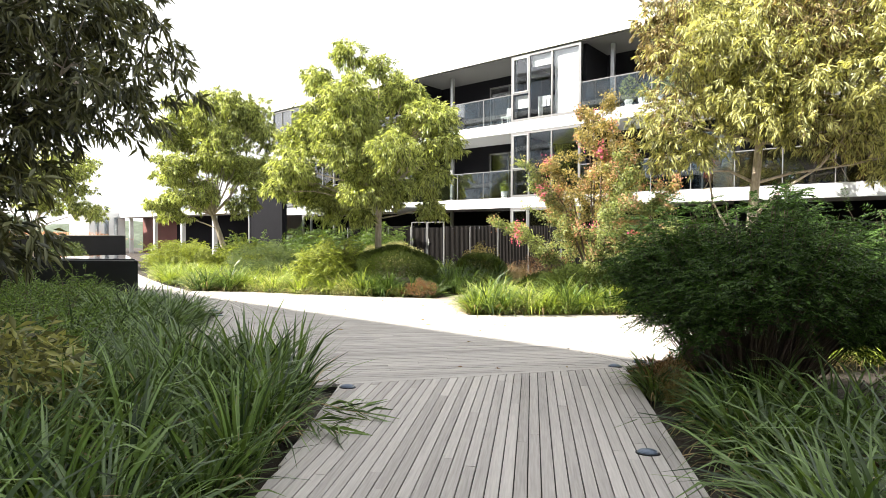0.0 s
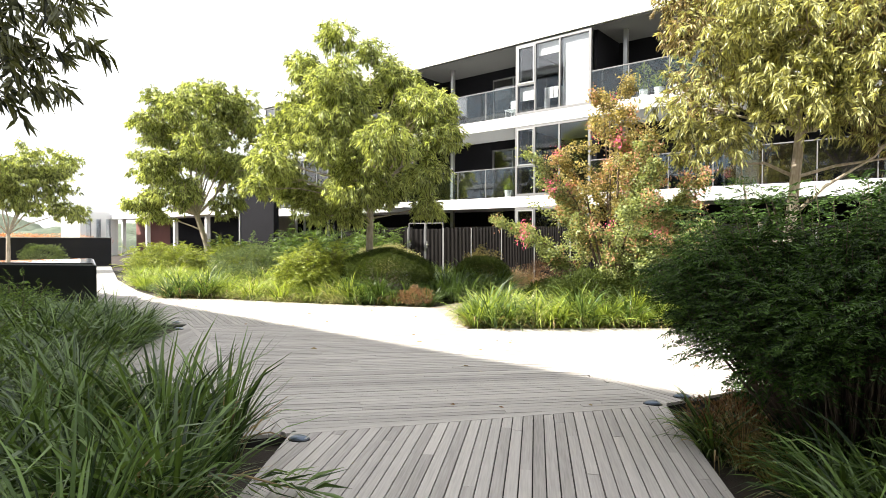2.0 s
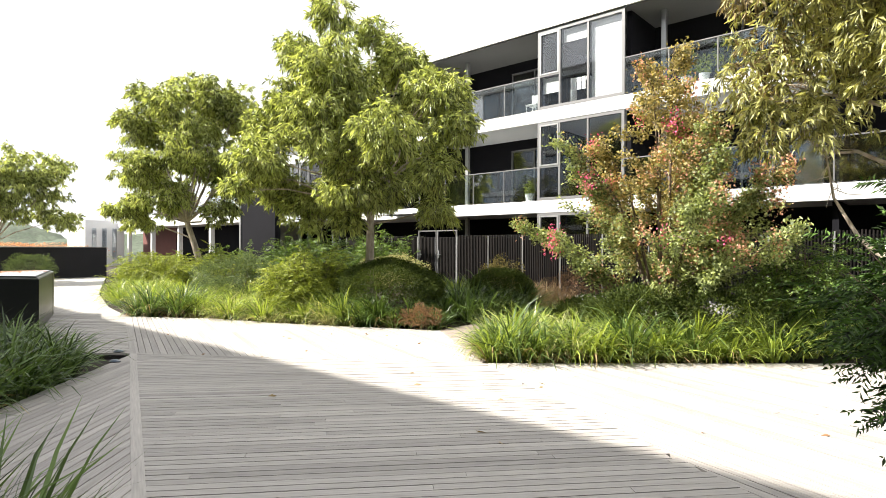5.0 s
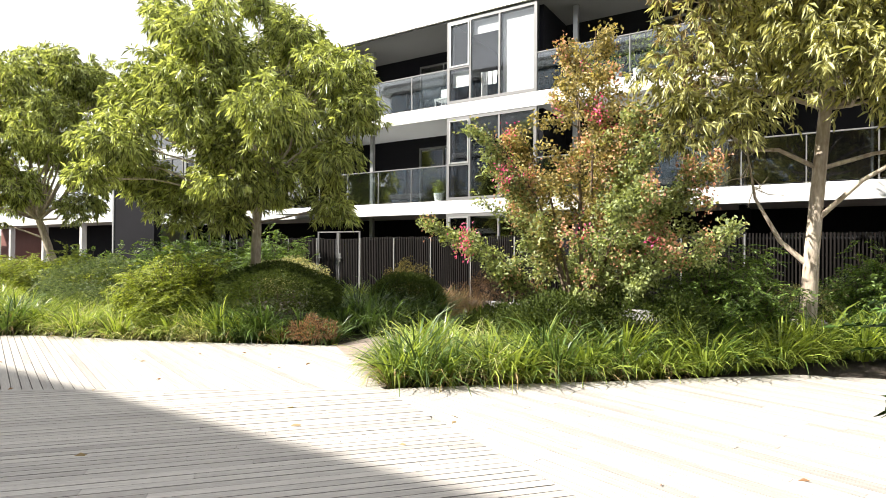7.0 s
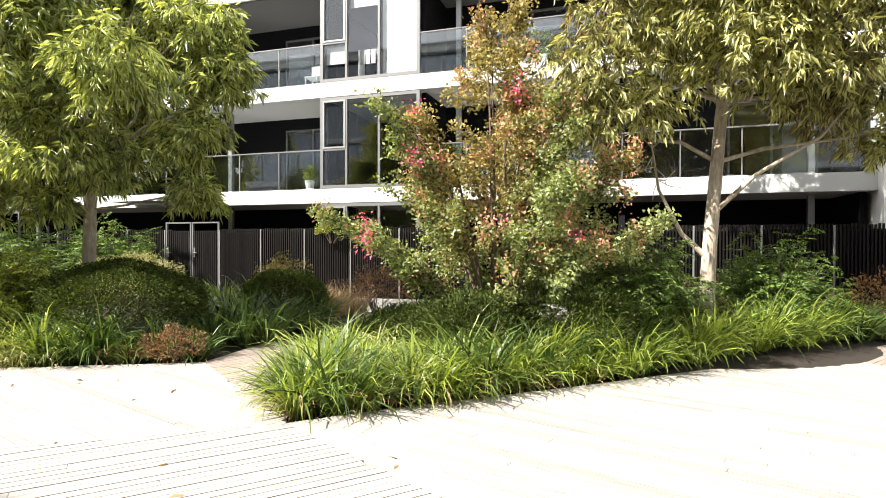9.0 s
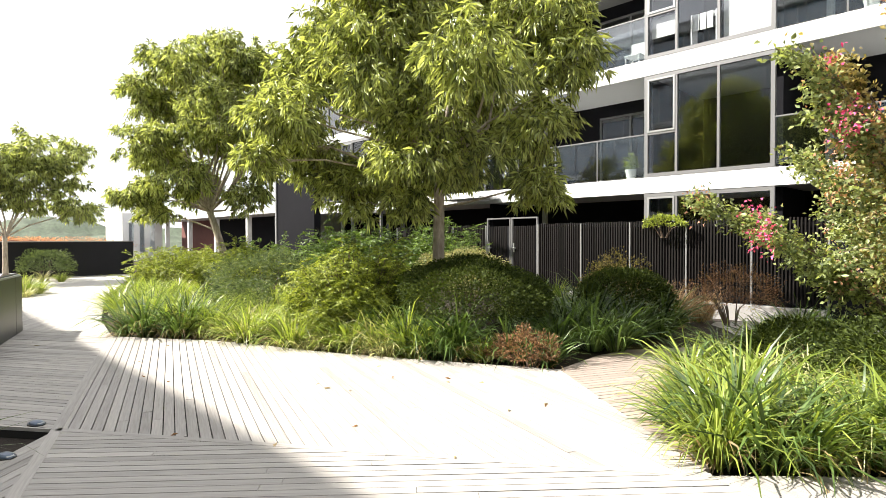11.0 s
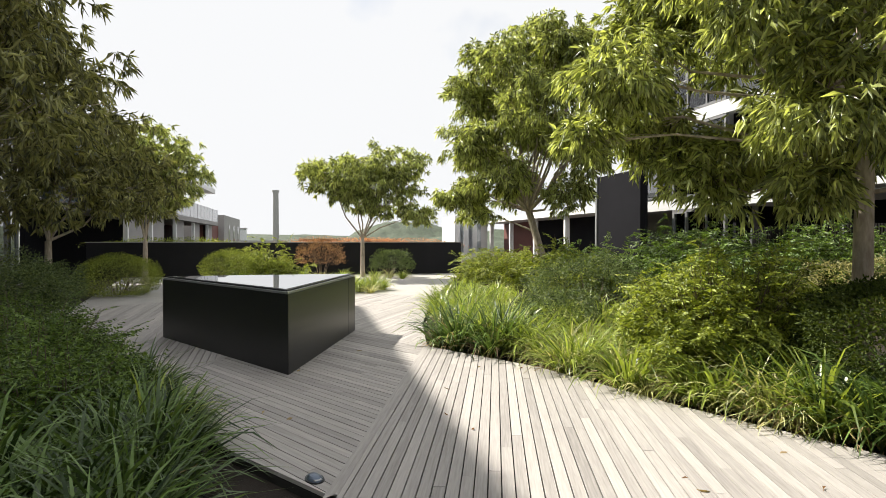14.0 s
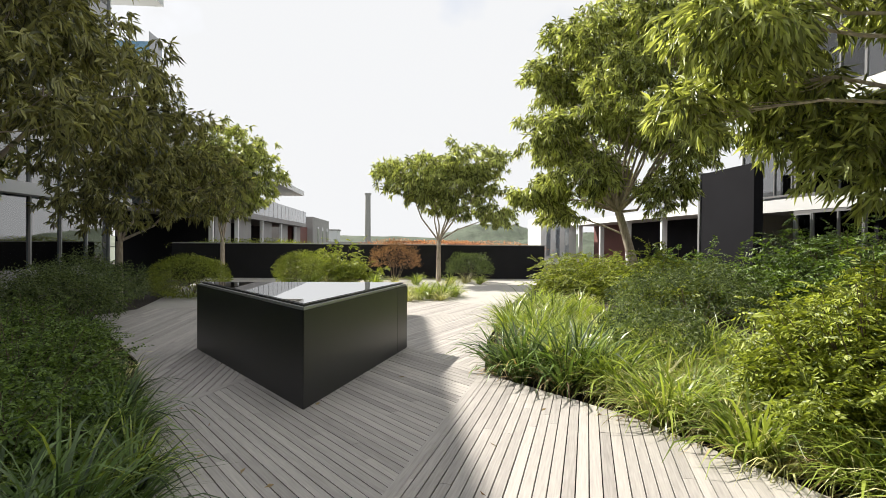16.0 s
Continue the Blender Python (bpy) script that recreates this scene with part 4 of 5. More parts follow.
def far_white_building():
    o = (-60.0, 20.0, 0)
    e = thing("low_white_building", o, "low white building with dark and red recesses", "building")
    B = lambda n, lo, hi, m, lab="": bx(e, n, lo, hi, m, lab, 0, o)
    B("wall", (-62, 19.5, -8), (-57, 22.6, 3.9), "white")
    for y in (20.0, 20.8, 21.6):
        B("slot_window", (-56.99, y, 0.6), (-56.94, y + 0.35, 3.2), "glass")
    B("roof", (-57, 22.0, 3.2), (-31, 30, 3.6), "white")
    B("red_wall", (-57, 24.2, -0.1), (-50, 24.5, 3.2), "brick_red")
    B("dark_wall", (-50, 24.2, -0.1), (-31, 24.5, 3.2), "charcoal")
    for x in (-55, -50, -45, -40, -35):
        B("column", (x - 0.12, 22.2, -0.1), (x + 0.12, 22.5, 3.2), "white", "white post")


far_white_building()

tagged(part("glass_tower", box_bm((2.3, 20.5, -0.1), (9, 30, 11.0)), M["glass_blue"]), "blue glass building wall at the end of the path", "building")
tagged(part("glass_tower_core", box_bm((2.5, 20.8, -0.1), (8.8, 29.8, 10.9)), M["white"]), "pale wall behind the blue glass", "building", kind="structure")


# ---- far distance ----
def hill(name, x, y, rx, ry, h, seed, label):
    rng = np.random.default_rng(seed)
    n = 40
    u, v = np.meshgrid(np.linspace(-1, 1, n), np.linspace(-1, 1, n))
    z = np.clip(1 - u * u - v * v * 0.9, 0, None) ** 0.7 * h * (1 + 0.25 * np.sin(u * 5 + seed)) + rng.uniform(0, 0.10 * h + 1.0, u.shape)
    V = np.stack([x + u * rx, y + v * ry, z - 8], -1).reshape(-1, 3)
    i = (np.arange(n - 1)[:, None] * n + np.arange(n - 1)[None]).ravel()
    me = mesh_np(name, V, [np.stack([i, i + 1, i + n + 1, i + n], 1)], M["far_wood"])
    tagged(part(name, me, None), label, "hill", kind="structure")


hill("backdrop", -420, 74, 80, 48, 17.5, 1, "wooded hill in the distance")
hill("backdrop_2", -900, -120, 120, 520, 14, 2, "far wooded ridge on the horizon")
hill("backdrop_3", -300, 120, 60, 70, 12, 3, "distant tree-covered rise")


def chimney():
    e = thing("chimney_stack", (-420, -16.2, -8), "tall slim grey industrial chimney in the distance", "chimney")
    v, f = tube([(0, 0, 0), (0, 0, 22), (0, 0, 43.2)], [2.3, 2.05, 1.85], 20)
    part("shaft", mesh_np("shaft", v, [f], M["concrete"], True), None, e)
    v, f = tube([(0, 0, 43.2), (0, 0, 44.6)], [2.4, 2.4], 20)
    part("rim", mesh_np("rim", v, [f], M["concrete"], True), None, e)


chimney()
for i, (x, y, w, d, h) in enumerate(((-330, -42, 14, 10, 14), (-345, -33, 9, 12, 16), (-260, -14, 20, 26, 9), (-240, 10, 14, 16, 9.5), (-280, -60, 24, 18, 9), (-210, 30, 12, 12, 9))):
    b = tagged(part("far_building", box_bm((x - d / 2, y - w / 2, -8), (x + d / 2, y + w / 2, h - 8), 0.3), M["slab"] if i < 3 else M["white"]), "pale low building in the hazy distance", "building", "distant buildings")
    part("roof", box_bm((x - d / 2 - 0.4, y - w / 2 - 0.4, h - 8), (x + d / 2 + 0.4, y + w / 2 + 0.4, h - 7.3)), M["roof_red" if i > 2 else "concrete"], b)
# ---- trees ----
gum_tree((-12.3, 12.7, -0.1), 7.6, [(-0.25, -0.91, 7.06, 0.33, 0.32), (-1.83, -0.93, 6.5, 0.37, 0.35), (-0.17, 0.27, 6.79, 0.31, 0.29), (0.77, 0.42, 5.98, 0.39, 0.37), (0.16, -1.28, 5.71, 0.57, 0.54), (-1.29, 0.03, 5.71, 0.57, 0.54), (2.08, 0.09, 5.01, 0.48, 0.45),
          (2.33, 0.29, 4.16, 0.37, 0.36), (1.98, 0.25, 3.3, 0.43, 0.41), (1.9, 0.4, 2.3, 0.22, 0.21), (-1.31, -2.15, 3.65, 0.5, 0.48), (-1.84, -2.37, 2.88, 0.22, 0.21), (0.02, -1.43, 4.41, 0.79, 0.75), (-1.78, -0.03, 4.41, 0.79, 0.75),
          (0.43, -0.98, 3.12, 0.66, 0.63), (-1.02, 0.33, 3.12, 0.66, 0.63), (-1.28, -0.83, 2.38, 0.36, 0.34), (2.01, -1.43, 3.92, 0.58, 0.55), (-0.38, 1.03, 3.92, 0.58, 0.55), (0.05, -0.07, 5.17, 0.57, 0.54), (-1.9, -1.15, 4.9, 0.3, 0.28),
          (0.07, -0.79, 2.12, 0.22, 0.21), (0.9, -0.3, 2.9, 0.5, 0.45), (-1.2, -0.2, 2.75, 0.5, 0.4), (0.2, 1.3, 4.6, 0.8, 0.9), (1.3, 0.9, 5.2, 0.6, 0.6), (0.2, -1.4, 5.0, 0.6, 0.7), (-0.2, 1.0, 6.2, 0.5, 0.6), (-2.2, -1.5, 3.3, 0.55, 0.5), (-2.1, -1.4, 4.4, 0.55, 0.6), (-1.7, -1.0, 5.2, 0.5, 0.6), (-1.9, -1.0, 2.85, 0.4, 0.35)],
         "mature gum tree with pale trunk and drooping lance leaves", count=96000, seed=3, trunk=0.105, fork=0.37, lean=(-0.1, 0.15), leaf_len=0.17, leaf_wid=0.031)
gum_tree((-22.3, 13.4, -0.1), 8.0, [(1.17, -0.35, 6.9, 0.53, 0.5), (-0.96, 0.75, 6.9, 0.53, 0.5), (0.53, -1.59, 6.4, 0.6, 0.57), (-1.6, -0.49, 6.4, 0.6, 0.57), (-1.46, -1.4, 5.59, 0.55, 0.52), (1.57, 0.42, 6.43, 0.54, 0.51), (-0.57, 1.52, 6.43, 0.54, 0.51),
          (0.2, 1.79, 5.85, 0.52, 0.49), (0.91, -0.86, 5.1, 1.0, 0.95), (-1.23, 0.24, 5.1, 1.0, 0.95), (0.1, -2.43, 4.25, 0.52, 0.5), (-2.04, -1.33, 4.25, 0.52, 0.5), (-0.65, -2.65, 2.98, 0.35, 0.33), (0.52, -1.61, 3.25, 0.67, 0.63),
          (-1.61, -0.51, 3.25, 0.67, 0.63), (1.49, 0.28, 4.24, 0.77, 0.73), (-0.64, 1.38, 4.24, 0.77, 0.73), (0.75, 0.16, 2.83, 0.51, 0.48), (-1.47, -1.79, 2.33, 0.25, 0.23),
          (-0.77, -1.75, 6.81, 0.52, 0.52), (-0.27, -0.61, 7.22, 0.5, 0.5), (-0.94, -2.15, 5.69, 0.46, 0.46), (-0.85, -1.94, 4.07, 0.46, 0.46), (0.21, 0.47, 6.66, 0.48, 0.48), (-0.91, -2.07, 2.91, 0.24, 0.24)],
         "gum tree with leaning pale trunk among shrubs", count=74000, seed=4, trunk=0.12, lean=(-0.6, -0.4), fork=0.3, leaf_len=0.18, leaf_wid=0.038)
gum_tree((-2.5, 15.4, -0.1), 9.0, [(0.1, 0, 7.4, 1.8, 1.4), (-0.9, -0.5, 5.9, 1.3, 1.2), (1.7, -0.4, 6.2, 1.6, 1.3), (2.8, -0.6, 4.7, 1.2, 0.9), (0.5, -1.2, 5.7, 1.4, 1.0), (0.4, 1.3, 5.8, 1.5, 1.1), (-1.4, -0.6, 4.4, 1.0, 0.9), (1.4, -0.9, 4.4, 1.1, 0.8), (3.0, -0.4, 6.0, 1.2, 1.1), (-1.4, -0.4, 6.8, 1.0, 1.0), (0.2, -0.9, 4.7, 1.0, 0.6), (-1.3, -0.8, 3.6, 0.7, 0.5), (0.7, -1.0, 4.2, 0.9, 0.5), (2.0, 0.3, 3.9, 0.9, 0.6), (2.6, 0.5, 3.3, 0.7, 0.5)],
         "tall gum tree with cream peeling trunk behind the grasses", count=82000, seed=5, trunk=0.11, fork=0.42, lean=(0.25, 0.0), brown=0.42, leaf="gum_pale", leaf_len=0.165, leaf_wid=0.034,
         limbs=(([(0.05, 0, 1.3), (-0.35, -0.1, 1.7), (-0.7, -0.2, 2.4), (-0.85, -0.2, 3.4)], 0.05), ([(0.1, 0, 2.0), (0.7, -0.2, 2.6), (1.5, -0.4, 3.1), (2.1, -0.5, 3.9)], 0.045)))
gum_tree((-33.5, 9.1, -0.1), 6.2, [(-0.1, -0.6, 4.7, 1.3, 0.95), (0.1, 1.5, 5.3, 1.25, 0.9), (0.2, -1.7, 4.6, 1.0, 0.75), (0.0, 0.5, 4.4, 1.1, 0.7), (0.3, 2.4, 3.1, 0.8, 0.5), (0.2, 1.9, 4.5, 1.0, 0.8), (0, -0.3, 3.7, 0.9, 0.6), (0.1, 0.9, 3.5, 0.7, 0.5)],
         "small multi-stemmed gum tree beside the garden wall", count=24000, seed=6, trunk=0.1, fork=0.3, leaf_len=0.24, leaf_wid=0.055)
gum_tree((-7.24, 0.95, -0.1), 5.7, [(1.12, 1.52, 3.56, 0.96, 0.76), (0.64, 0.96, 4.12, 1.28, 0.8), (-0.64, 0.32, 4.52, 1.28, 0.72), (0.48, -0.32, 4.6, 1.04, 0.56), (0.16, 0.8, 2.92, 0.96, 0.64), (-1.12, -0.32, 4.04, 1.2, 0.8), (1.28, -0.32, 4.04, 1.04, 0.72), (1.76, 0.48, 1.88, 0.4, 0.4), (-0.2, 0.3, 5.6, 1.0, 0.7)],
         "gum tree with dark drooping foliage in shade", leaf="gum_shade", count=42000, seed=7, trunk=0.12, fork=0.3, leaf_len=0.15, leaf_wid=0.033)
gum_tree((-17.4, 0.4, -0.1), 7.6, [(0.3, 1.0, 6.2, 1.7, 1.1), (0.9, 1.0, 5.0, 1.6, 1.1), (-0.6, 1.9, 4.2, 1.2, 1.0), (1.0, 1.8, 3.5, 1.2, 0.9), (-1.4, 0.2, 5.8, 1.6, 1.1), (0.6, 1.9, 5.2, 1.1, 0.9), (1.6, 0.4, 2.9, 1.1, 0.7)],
         "tall gum tree with hazy drooping foliage beside the building", leaf="gum_half_shade", count=32000, seed=8, trunk=0.14, fork=0.28)
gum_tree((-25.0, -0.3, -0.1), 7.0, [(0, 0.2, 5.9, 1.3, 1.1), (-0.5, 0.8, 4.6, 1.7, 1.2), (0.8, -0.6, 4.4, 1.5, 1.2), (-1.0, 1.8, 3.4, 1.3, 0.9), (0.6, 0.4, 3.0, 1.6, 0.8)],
         "dark leafy gum tree beside the north building", leaf="gum_half_shade", count=24000, seed=9, trunk=0.1, fork=0.25, leaf_len=0.22, leaf_wid=0.05)
gum_tree((-31.8, 0.4, -0.1), 7.0, [(0, 0.3, 5.4, 1.3, 1.0), (-0.2, 1.1, 4.5, 1.1, 0.9), (0, -1.0, 4.6, 1.2, 1.0), (0, 0, 3.6, 1.5, 0.8)],
         "sunlit gum tree near the far corner of the garden", count=20000, seed=10, trunk=0.1, fork=0.25, leaf_len=0.24, leaf_wid=0.055)


def crape_myrtle(at, s, label, seed, count=9000):
    """Multi-stemmed, upright sprays of small leaves turning orange, with pink flower heads at the tips."""
    rng = np.random.default_rng(seed)
    e = thing("crape_myrtle", at, label, "tree")
    tubes, P, D, FP, FO = [], [], [], [], []
    tips = []
    stems = 15
    for i in range(stems):
        a = 2 * math.pi * (i * 0.382 + rng.uniform(-0.04, 0.04))
        r = (0.15 + 2.15 * (i / (stems - 1)) ** 0.8) * s
        h = (4.85 - 1.42 * r / s + rng.uniform(-0.25, 0.35)) * s
        t = np.array([math.cos(a) * r, math.sin(a) * r, h])
        b = np.array([math.cos(a) * 0.1, math.sin(a) * 0.1, -0.05])
        m1 = b + (t - b) * np.array([0.16, 0.16, 0.36])
        m2 = b + (t - b) * np.array([0.5, 0.5, 0.74])
        tubes.append(tube([b, m1, m2, t], [0.032 * s, 0.026 * s, 0.016 * s, 0.005], 6))
        for k in range(17):
            f = 0.2 + 0.8 * (k + rng.uniform(0, 1)) / 17
            q = m1 + (m2 - m1) * (f - 0.14) / 0.47 if f < 0.61 else m2 + (t - m2) * (f - 0.61) / 0.39
            out = np.array([math.cos(a + rng.normal(0, 0.9)), math.sin(a + rng.normal(0, 0.9)), rng.uniform(-0.1, 0.9)])
            L = rng.uniform(0.3, 0.85) * s * (1.35 - 0.95 * f)
            w = q + out * L
            tubes.append(tube([q, (q + w) / 2 + np.array([0, 0, 0.05]), w], [0.01, 0.007, 0.003], 4))
            n = int(count / (17 * stems) * (0.5 + L))
            tt = rng.uniform(0.2, 1.05, n)[:, None]
            P.append(q + (w - q) * tt + rng.normal(0, 0.06 * s, (n, 3)))
            D.append((w - q) / L * 0.5 + rng.normal(0, 0.7, (n, 3)))
            tips.append(w)
    tips = [tips[i] for i in rng.permutation(len(tips))]
    v, f = join_tubes(tubes)
    part("branchwork", mesh_np("branchwork", v, [f], M["bark_dark"], True), None, e)
    P, D = np.concatenate(P), np.concatenate(D)
    warm = (np.sin(P[:, 0] * 2.1 + seed) + np.cos(P[:, 1] * 1.7) + (P[:, 2] - 2.6 * s) * 1.0 + rng.normal(0, 0.6, len(P))) > 0.5
    for nm, mt, sel in (("foliage", "myrtle", warm), ("foliage", "myrtle_green", ~warm)):
        v, f = leaves(rng, P[sel], D[sel], 0.058 * s, 0.036 * s, 0.1, True)
        part(nm, mesh_np(nm, v, [f], M[mt]), None, e)
    for nm, mt, pick in (("blossom", "flower", [t for k, t in enumerate(tips) if k % 12 == 2 and t[2] > 1.3 * s]), ("faded_blossom", "flower_old", [t for k, t in enumerate(tips) if k % 4 == 1 and t[2] > 0.9 * s])):
        Q = np.concatenate([t + rng.normal(0, 0.075, (85, 3)) * np.array([1, 1, 1.4]) for t in pick])
        v, f = leaves(rng, Q, rng.normal(size=Q.shape), 0.04, 0.035, 0.3)
        part(nm, mesh_np(nm, v, [f], M[mt]), None, e)


crape_myrtle((-5.5, 13.6, -0.1), 1.1, "crape myrtle turning orange with pink blossom heads", 21, 56000)

# ---- shrubs of the middle bed ----
wattle((-13.1, 11.5, -0.1), (1.15, 1.05, 0.80), "feathery lime-green wattle mound above the grasses", "acacia", 430, 31, 0.55, 0.06, 0.022, 0.2, 8, 9, 0.0)
bush((-11.3, 12.4, -0.1), (1.38, 1.0, 0.66), "dense clipped dark green dome shrub under the gum", "dome", 26000, 32, 0.044, 0.024, 0.2, "dome_shrub", lumps=0.06, lift=0.5, inner=0.88)
bush((-10.0, 15.0, -0.1), (0.85, 0.8, 0.55), "small clipped dark green dome shrub near the fence", "dome", 11000, 33, 0.048, 0.026, 0.2, "dome_shrub", lumps=0.05)
bush((-9.75, 11.85, -0.1), (0.42, 0.34, 0.27), "low dry russet shrub at the deck edge", "dry", 3200, 34, 0.045, 0.018, 0.4, "dry_shrub", lumps=0.25, stems=20)
bush((-18.0, 12.4, -0.1), (1.3, 1.2, 0.6), "spreading blue-green shrub below the gum tree", "blue_green", 8000, 35, 0.07, 0.02, 0.2, "spreading_shrub", spray=4, lumps=0.2)
bush((-14.8, 15.8, -0.1), (1.4, 0.9, 0.6), "pale cream-leaved mounded shrub", "cream", 7000, 36, 0.05, 0.022, 0.3, "cream_shrub", lumps=0.14)
bush((-13.3, 14.6, -0.1), (0.8, 0.7, 0.5), "pale cream-leaved mounded shrub", "cream", 5000, 37, 0.05, 0.022, 0.3, "cream_shrub", lumps=0.14)
for k, (x, y, rx, ry, rz) in enumerate(((-17.5, 14.6, 1.8, 1.5, 0.85), (-20.3, 13.0, 1.5, 1.3, 0.7), (-16.3, 16.5, 1.5, 1.0, 0.95), (-20.0, 16.4, 2.0, 1.4, 0.9), (-26.5, 13.2, 1.9, 1.5, 0.75), (-24.0, 15.5, 1.8, 1.3, 0.75), (-29.5, 15.0, 1.8, 1.5, 0.7))):
    wattle((x, y, -0.1), (rx, ry, rz), "feathery green wattle mound in the middle bed", "acacia" if k in (1, 4, 6) else "acacia_dark", 260, 40 + k, 0.5, 0.085, 0.032, 0.2, 8, 7, 0.0)
bush((-16.2, 10.9, -0.1), (0.9, 0.8, 0.45), "low grey-green shrub among grasses", "blue_green", 5000, 50, 0.06, 0.018, 0.3, "spreading_shrub", spray=4)
bush((-10.7, 15.9, -0.1), (0.55, 0.5, 0.62), "airy olive shrub with orange tips", "myrtle", 2600, 51, 0.05, 0.03, 0.5, "airy_shrub", lumps=0.3)
bush((-9.0, 17.2, -0.1), (0.75, 0.7, 0.6), "brown twiggy shrub near the fence", "dry", 3800, 52, 0.05, 0.014, 0.5, "dry_shrub", lumps=0.3)
# bed under the crape myrtle
wattle((-3.6, 14.6, -0.1), (0.95, 0.9, 0.85), "feathery green shrub beside the gum trunk", "acacia_dark", 300, 53, 0.5, 0.06, 0.022, 0.2, 8, 8, 0.0)
wattle((-1.3, 16.5, -0.1), (0.95, 0.85, 0.82), "rounded feathery green shrub before the fence", "acacia_dark", 300, 54, 0.5, 0.06, 0.024, 0.2, 8, 8, 0.0)
bush((-5.6, 12.9, -0.1), (1.0, 0.8, 0.55), "olive spreading shrub under the crape myrtle", "dome", 9000, 55, 0.06, 0.028, 0.4, "spreading_shrub", lumps=0.2)
bush((-6.9, 13.5, -0.1), (0.7, 0.6, 0.42), "small clipped green dome shrub", "dome", 5000, 56, 0.045, 0.024, 0.2, "dome_shrub", lumps=0.06)
bush((-2.4, 16.4, -0.1), (0.8, 0.7, 0.5), "pale cream-leaved mounded shrub", "cream", 4000, 57, 0.05, 0.022, 0.3, "cream_shrub")
bush((0.6, 17.3, -0.1), (0.7, 0.6, 0.6), "thin upright shrub with russet tips", "dry", 2400, 58, 0.06, 0.03, 0.6, "airy_shrub", lumps=0.3)
bush((-4.4, 13.2, -0.1), (0.9, 0.7, 0.6), "dark shrub under the crape myrtle", "dome", 5000, 59, 0.06, 0.022, 0.4, "spreading_shrub", lumps=0.2)
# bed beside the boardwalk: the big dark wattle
wattle((-0.68, 6.9, -0.15), (1.2, 1.12, 1.0), "large dark feathery wattle with bare lower stems", "wattle_shaded", 680, 61, 0.8, 0.042, 0.0115, 0.2, 9, 14, 0.08, rise=0.55)
wattle((-1.2, 7.55, -0.15), (0.5, 0.55, 0.33), "low feathery wattle overhanging the deck corner", "wattle_shaded", 60, 67, 0.5, 0.042, 0.011, 0.3, 7, 12, 0.0)
wattle((1.1, 7.8, -0.15), (1.4, 1.35, 1.0), "large dark feathery wattle with bare lower stems", "wattle_shaded", 520, 62, 0.8, 0.045, 0.0125, 0.2, 9, 13, 0.08, rise=0.55)
bush((1.2, 5.6, -0.15), (0.9, 0.8, 0.5), "grey-green shrub in shade beside the wattle", "blue_green", 6000, 63, 0.04, 0.016, 0.3, "spreading_shrub", lumps=0.15)
bush((-1.55, 7.0, -0.15), (0.35, 0.4, 0.22), "low dry brown shrub at the deck corner", "dry", 1800, 64, 0.05, 0.012, 0.5, "dry_shrub", lumps=0.3, stems=16)
bush((-1.35, 8.3, -0.15), (0.45, 0.6, 0.28), "low dark shrub below the wattle", "wattle_shaded", 3000, 65, 0.05, 0.014, 0.4, "low_shrub", lumps=0.3, stems=16)
bush((-0.7, 6.6, -0.15), (0.5, 0.5, 0.3), "low dark shrub below the wattle", "wattle_shaded", 3000, 66, 0.05, 0.014, 0.4, "low_shrub", lumps=0.3, stems=16)
# shaded bed
for k, (x, y, rx, ry, rz) in enumerate(((-12.7, 4.6, 0.95, 0.7, 0.45), (-14.3, 3.7, 1.1, 0.9, 0.5), (-16.2, 2.7, 1.1, 0.9, 0.5), (-9.4, 3.0, 1.1, 0.9, 0.42), (-7.2, 2.3, 1.2, 0.9, 0.42), (-11.2, 3.9, 1.1, 0.9, 0.45))):
    wattle((x, y, -0.1), (rx, ry, rz), "soft fine-leaved green mound in the shaded bed", "acacia_dark", 260, 70 + k, 0.45, 0.045, 0.02, 0.0, 8, 8, 0.0, "mound_shrub")
bush((-22.3, 0.1, -0.1), (1.5, 1.2, 0.7), "spreading blue-green shrub at the deck corner", "blue_green", 9000, 80, 0.08, 0.024, 0.2, "spreading_shrub", spray=4, lumps=0.2)
bush((-19.7, 1.2, -0.1), (1.1, 0.9, 0.6), "spreading blue-green shrub at the deck corner", "blue_green", 7000, 81, 0.08, 0.024, 0.2, "spreading_shrub", spray=4, lumps=0.2)
bush((-26.6, 1.0, -0.1), (1.3, 1.2, 0.72), "clipped pale green dome shrub by the path", "acacia", 14000, 82, 0.045, 0.026, 0.2, "dome_shrub", lumps=0.05, low=-0.95)
bush((-5.0, 1.2, -0.1), (1.0, 0.9, 0.6), "dark shrub with drooping leaves in shade", "gum_half_shade", 2600, 83, 0.13, 0.035, -0.3, "drooping_shrub", lumps=0.25)
# far bed by the wall
bush((-31.3, 3.6, -0.1), (1.0, 1.1, 0.75), "clipped pale green dome shrub before the wall", "acacia", 10000, 84, 0.055, 0.03, 0.2, "dome_shrub", lumps=0.05, low=-0.95)
wattle((-32.0, 5.0, -0.1), (1.3, 1.7, 0.85), "feathery lime-green shrub before the dark wall", "acacia", 150, 85, 0.45, 0.09, 0.036, 0.2, 7, 7, 0.0)
bush((-33.2, 7.2, -0.1), (0.9, 1.1, 0.95), "reddish twiggy shrub before the dark wall", "dry", 3600, 86, 0.08, 0.026, 0.4, "dry_shrub", lift=0.5)
bush((-33.2, 10.4, -0.1), (0.9, 1.0, 0.7), "grey-green upright shrub before the wall", "blue_green", 4000, 87, 0.09, 0.035, 0.4, "upright_shrub")
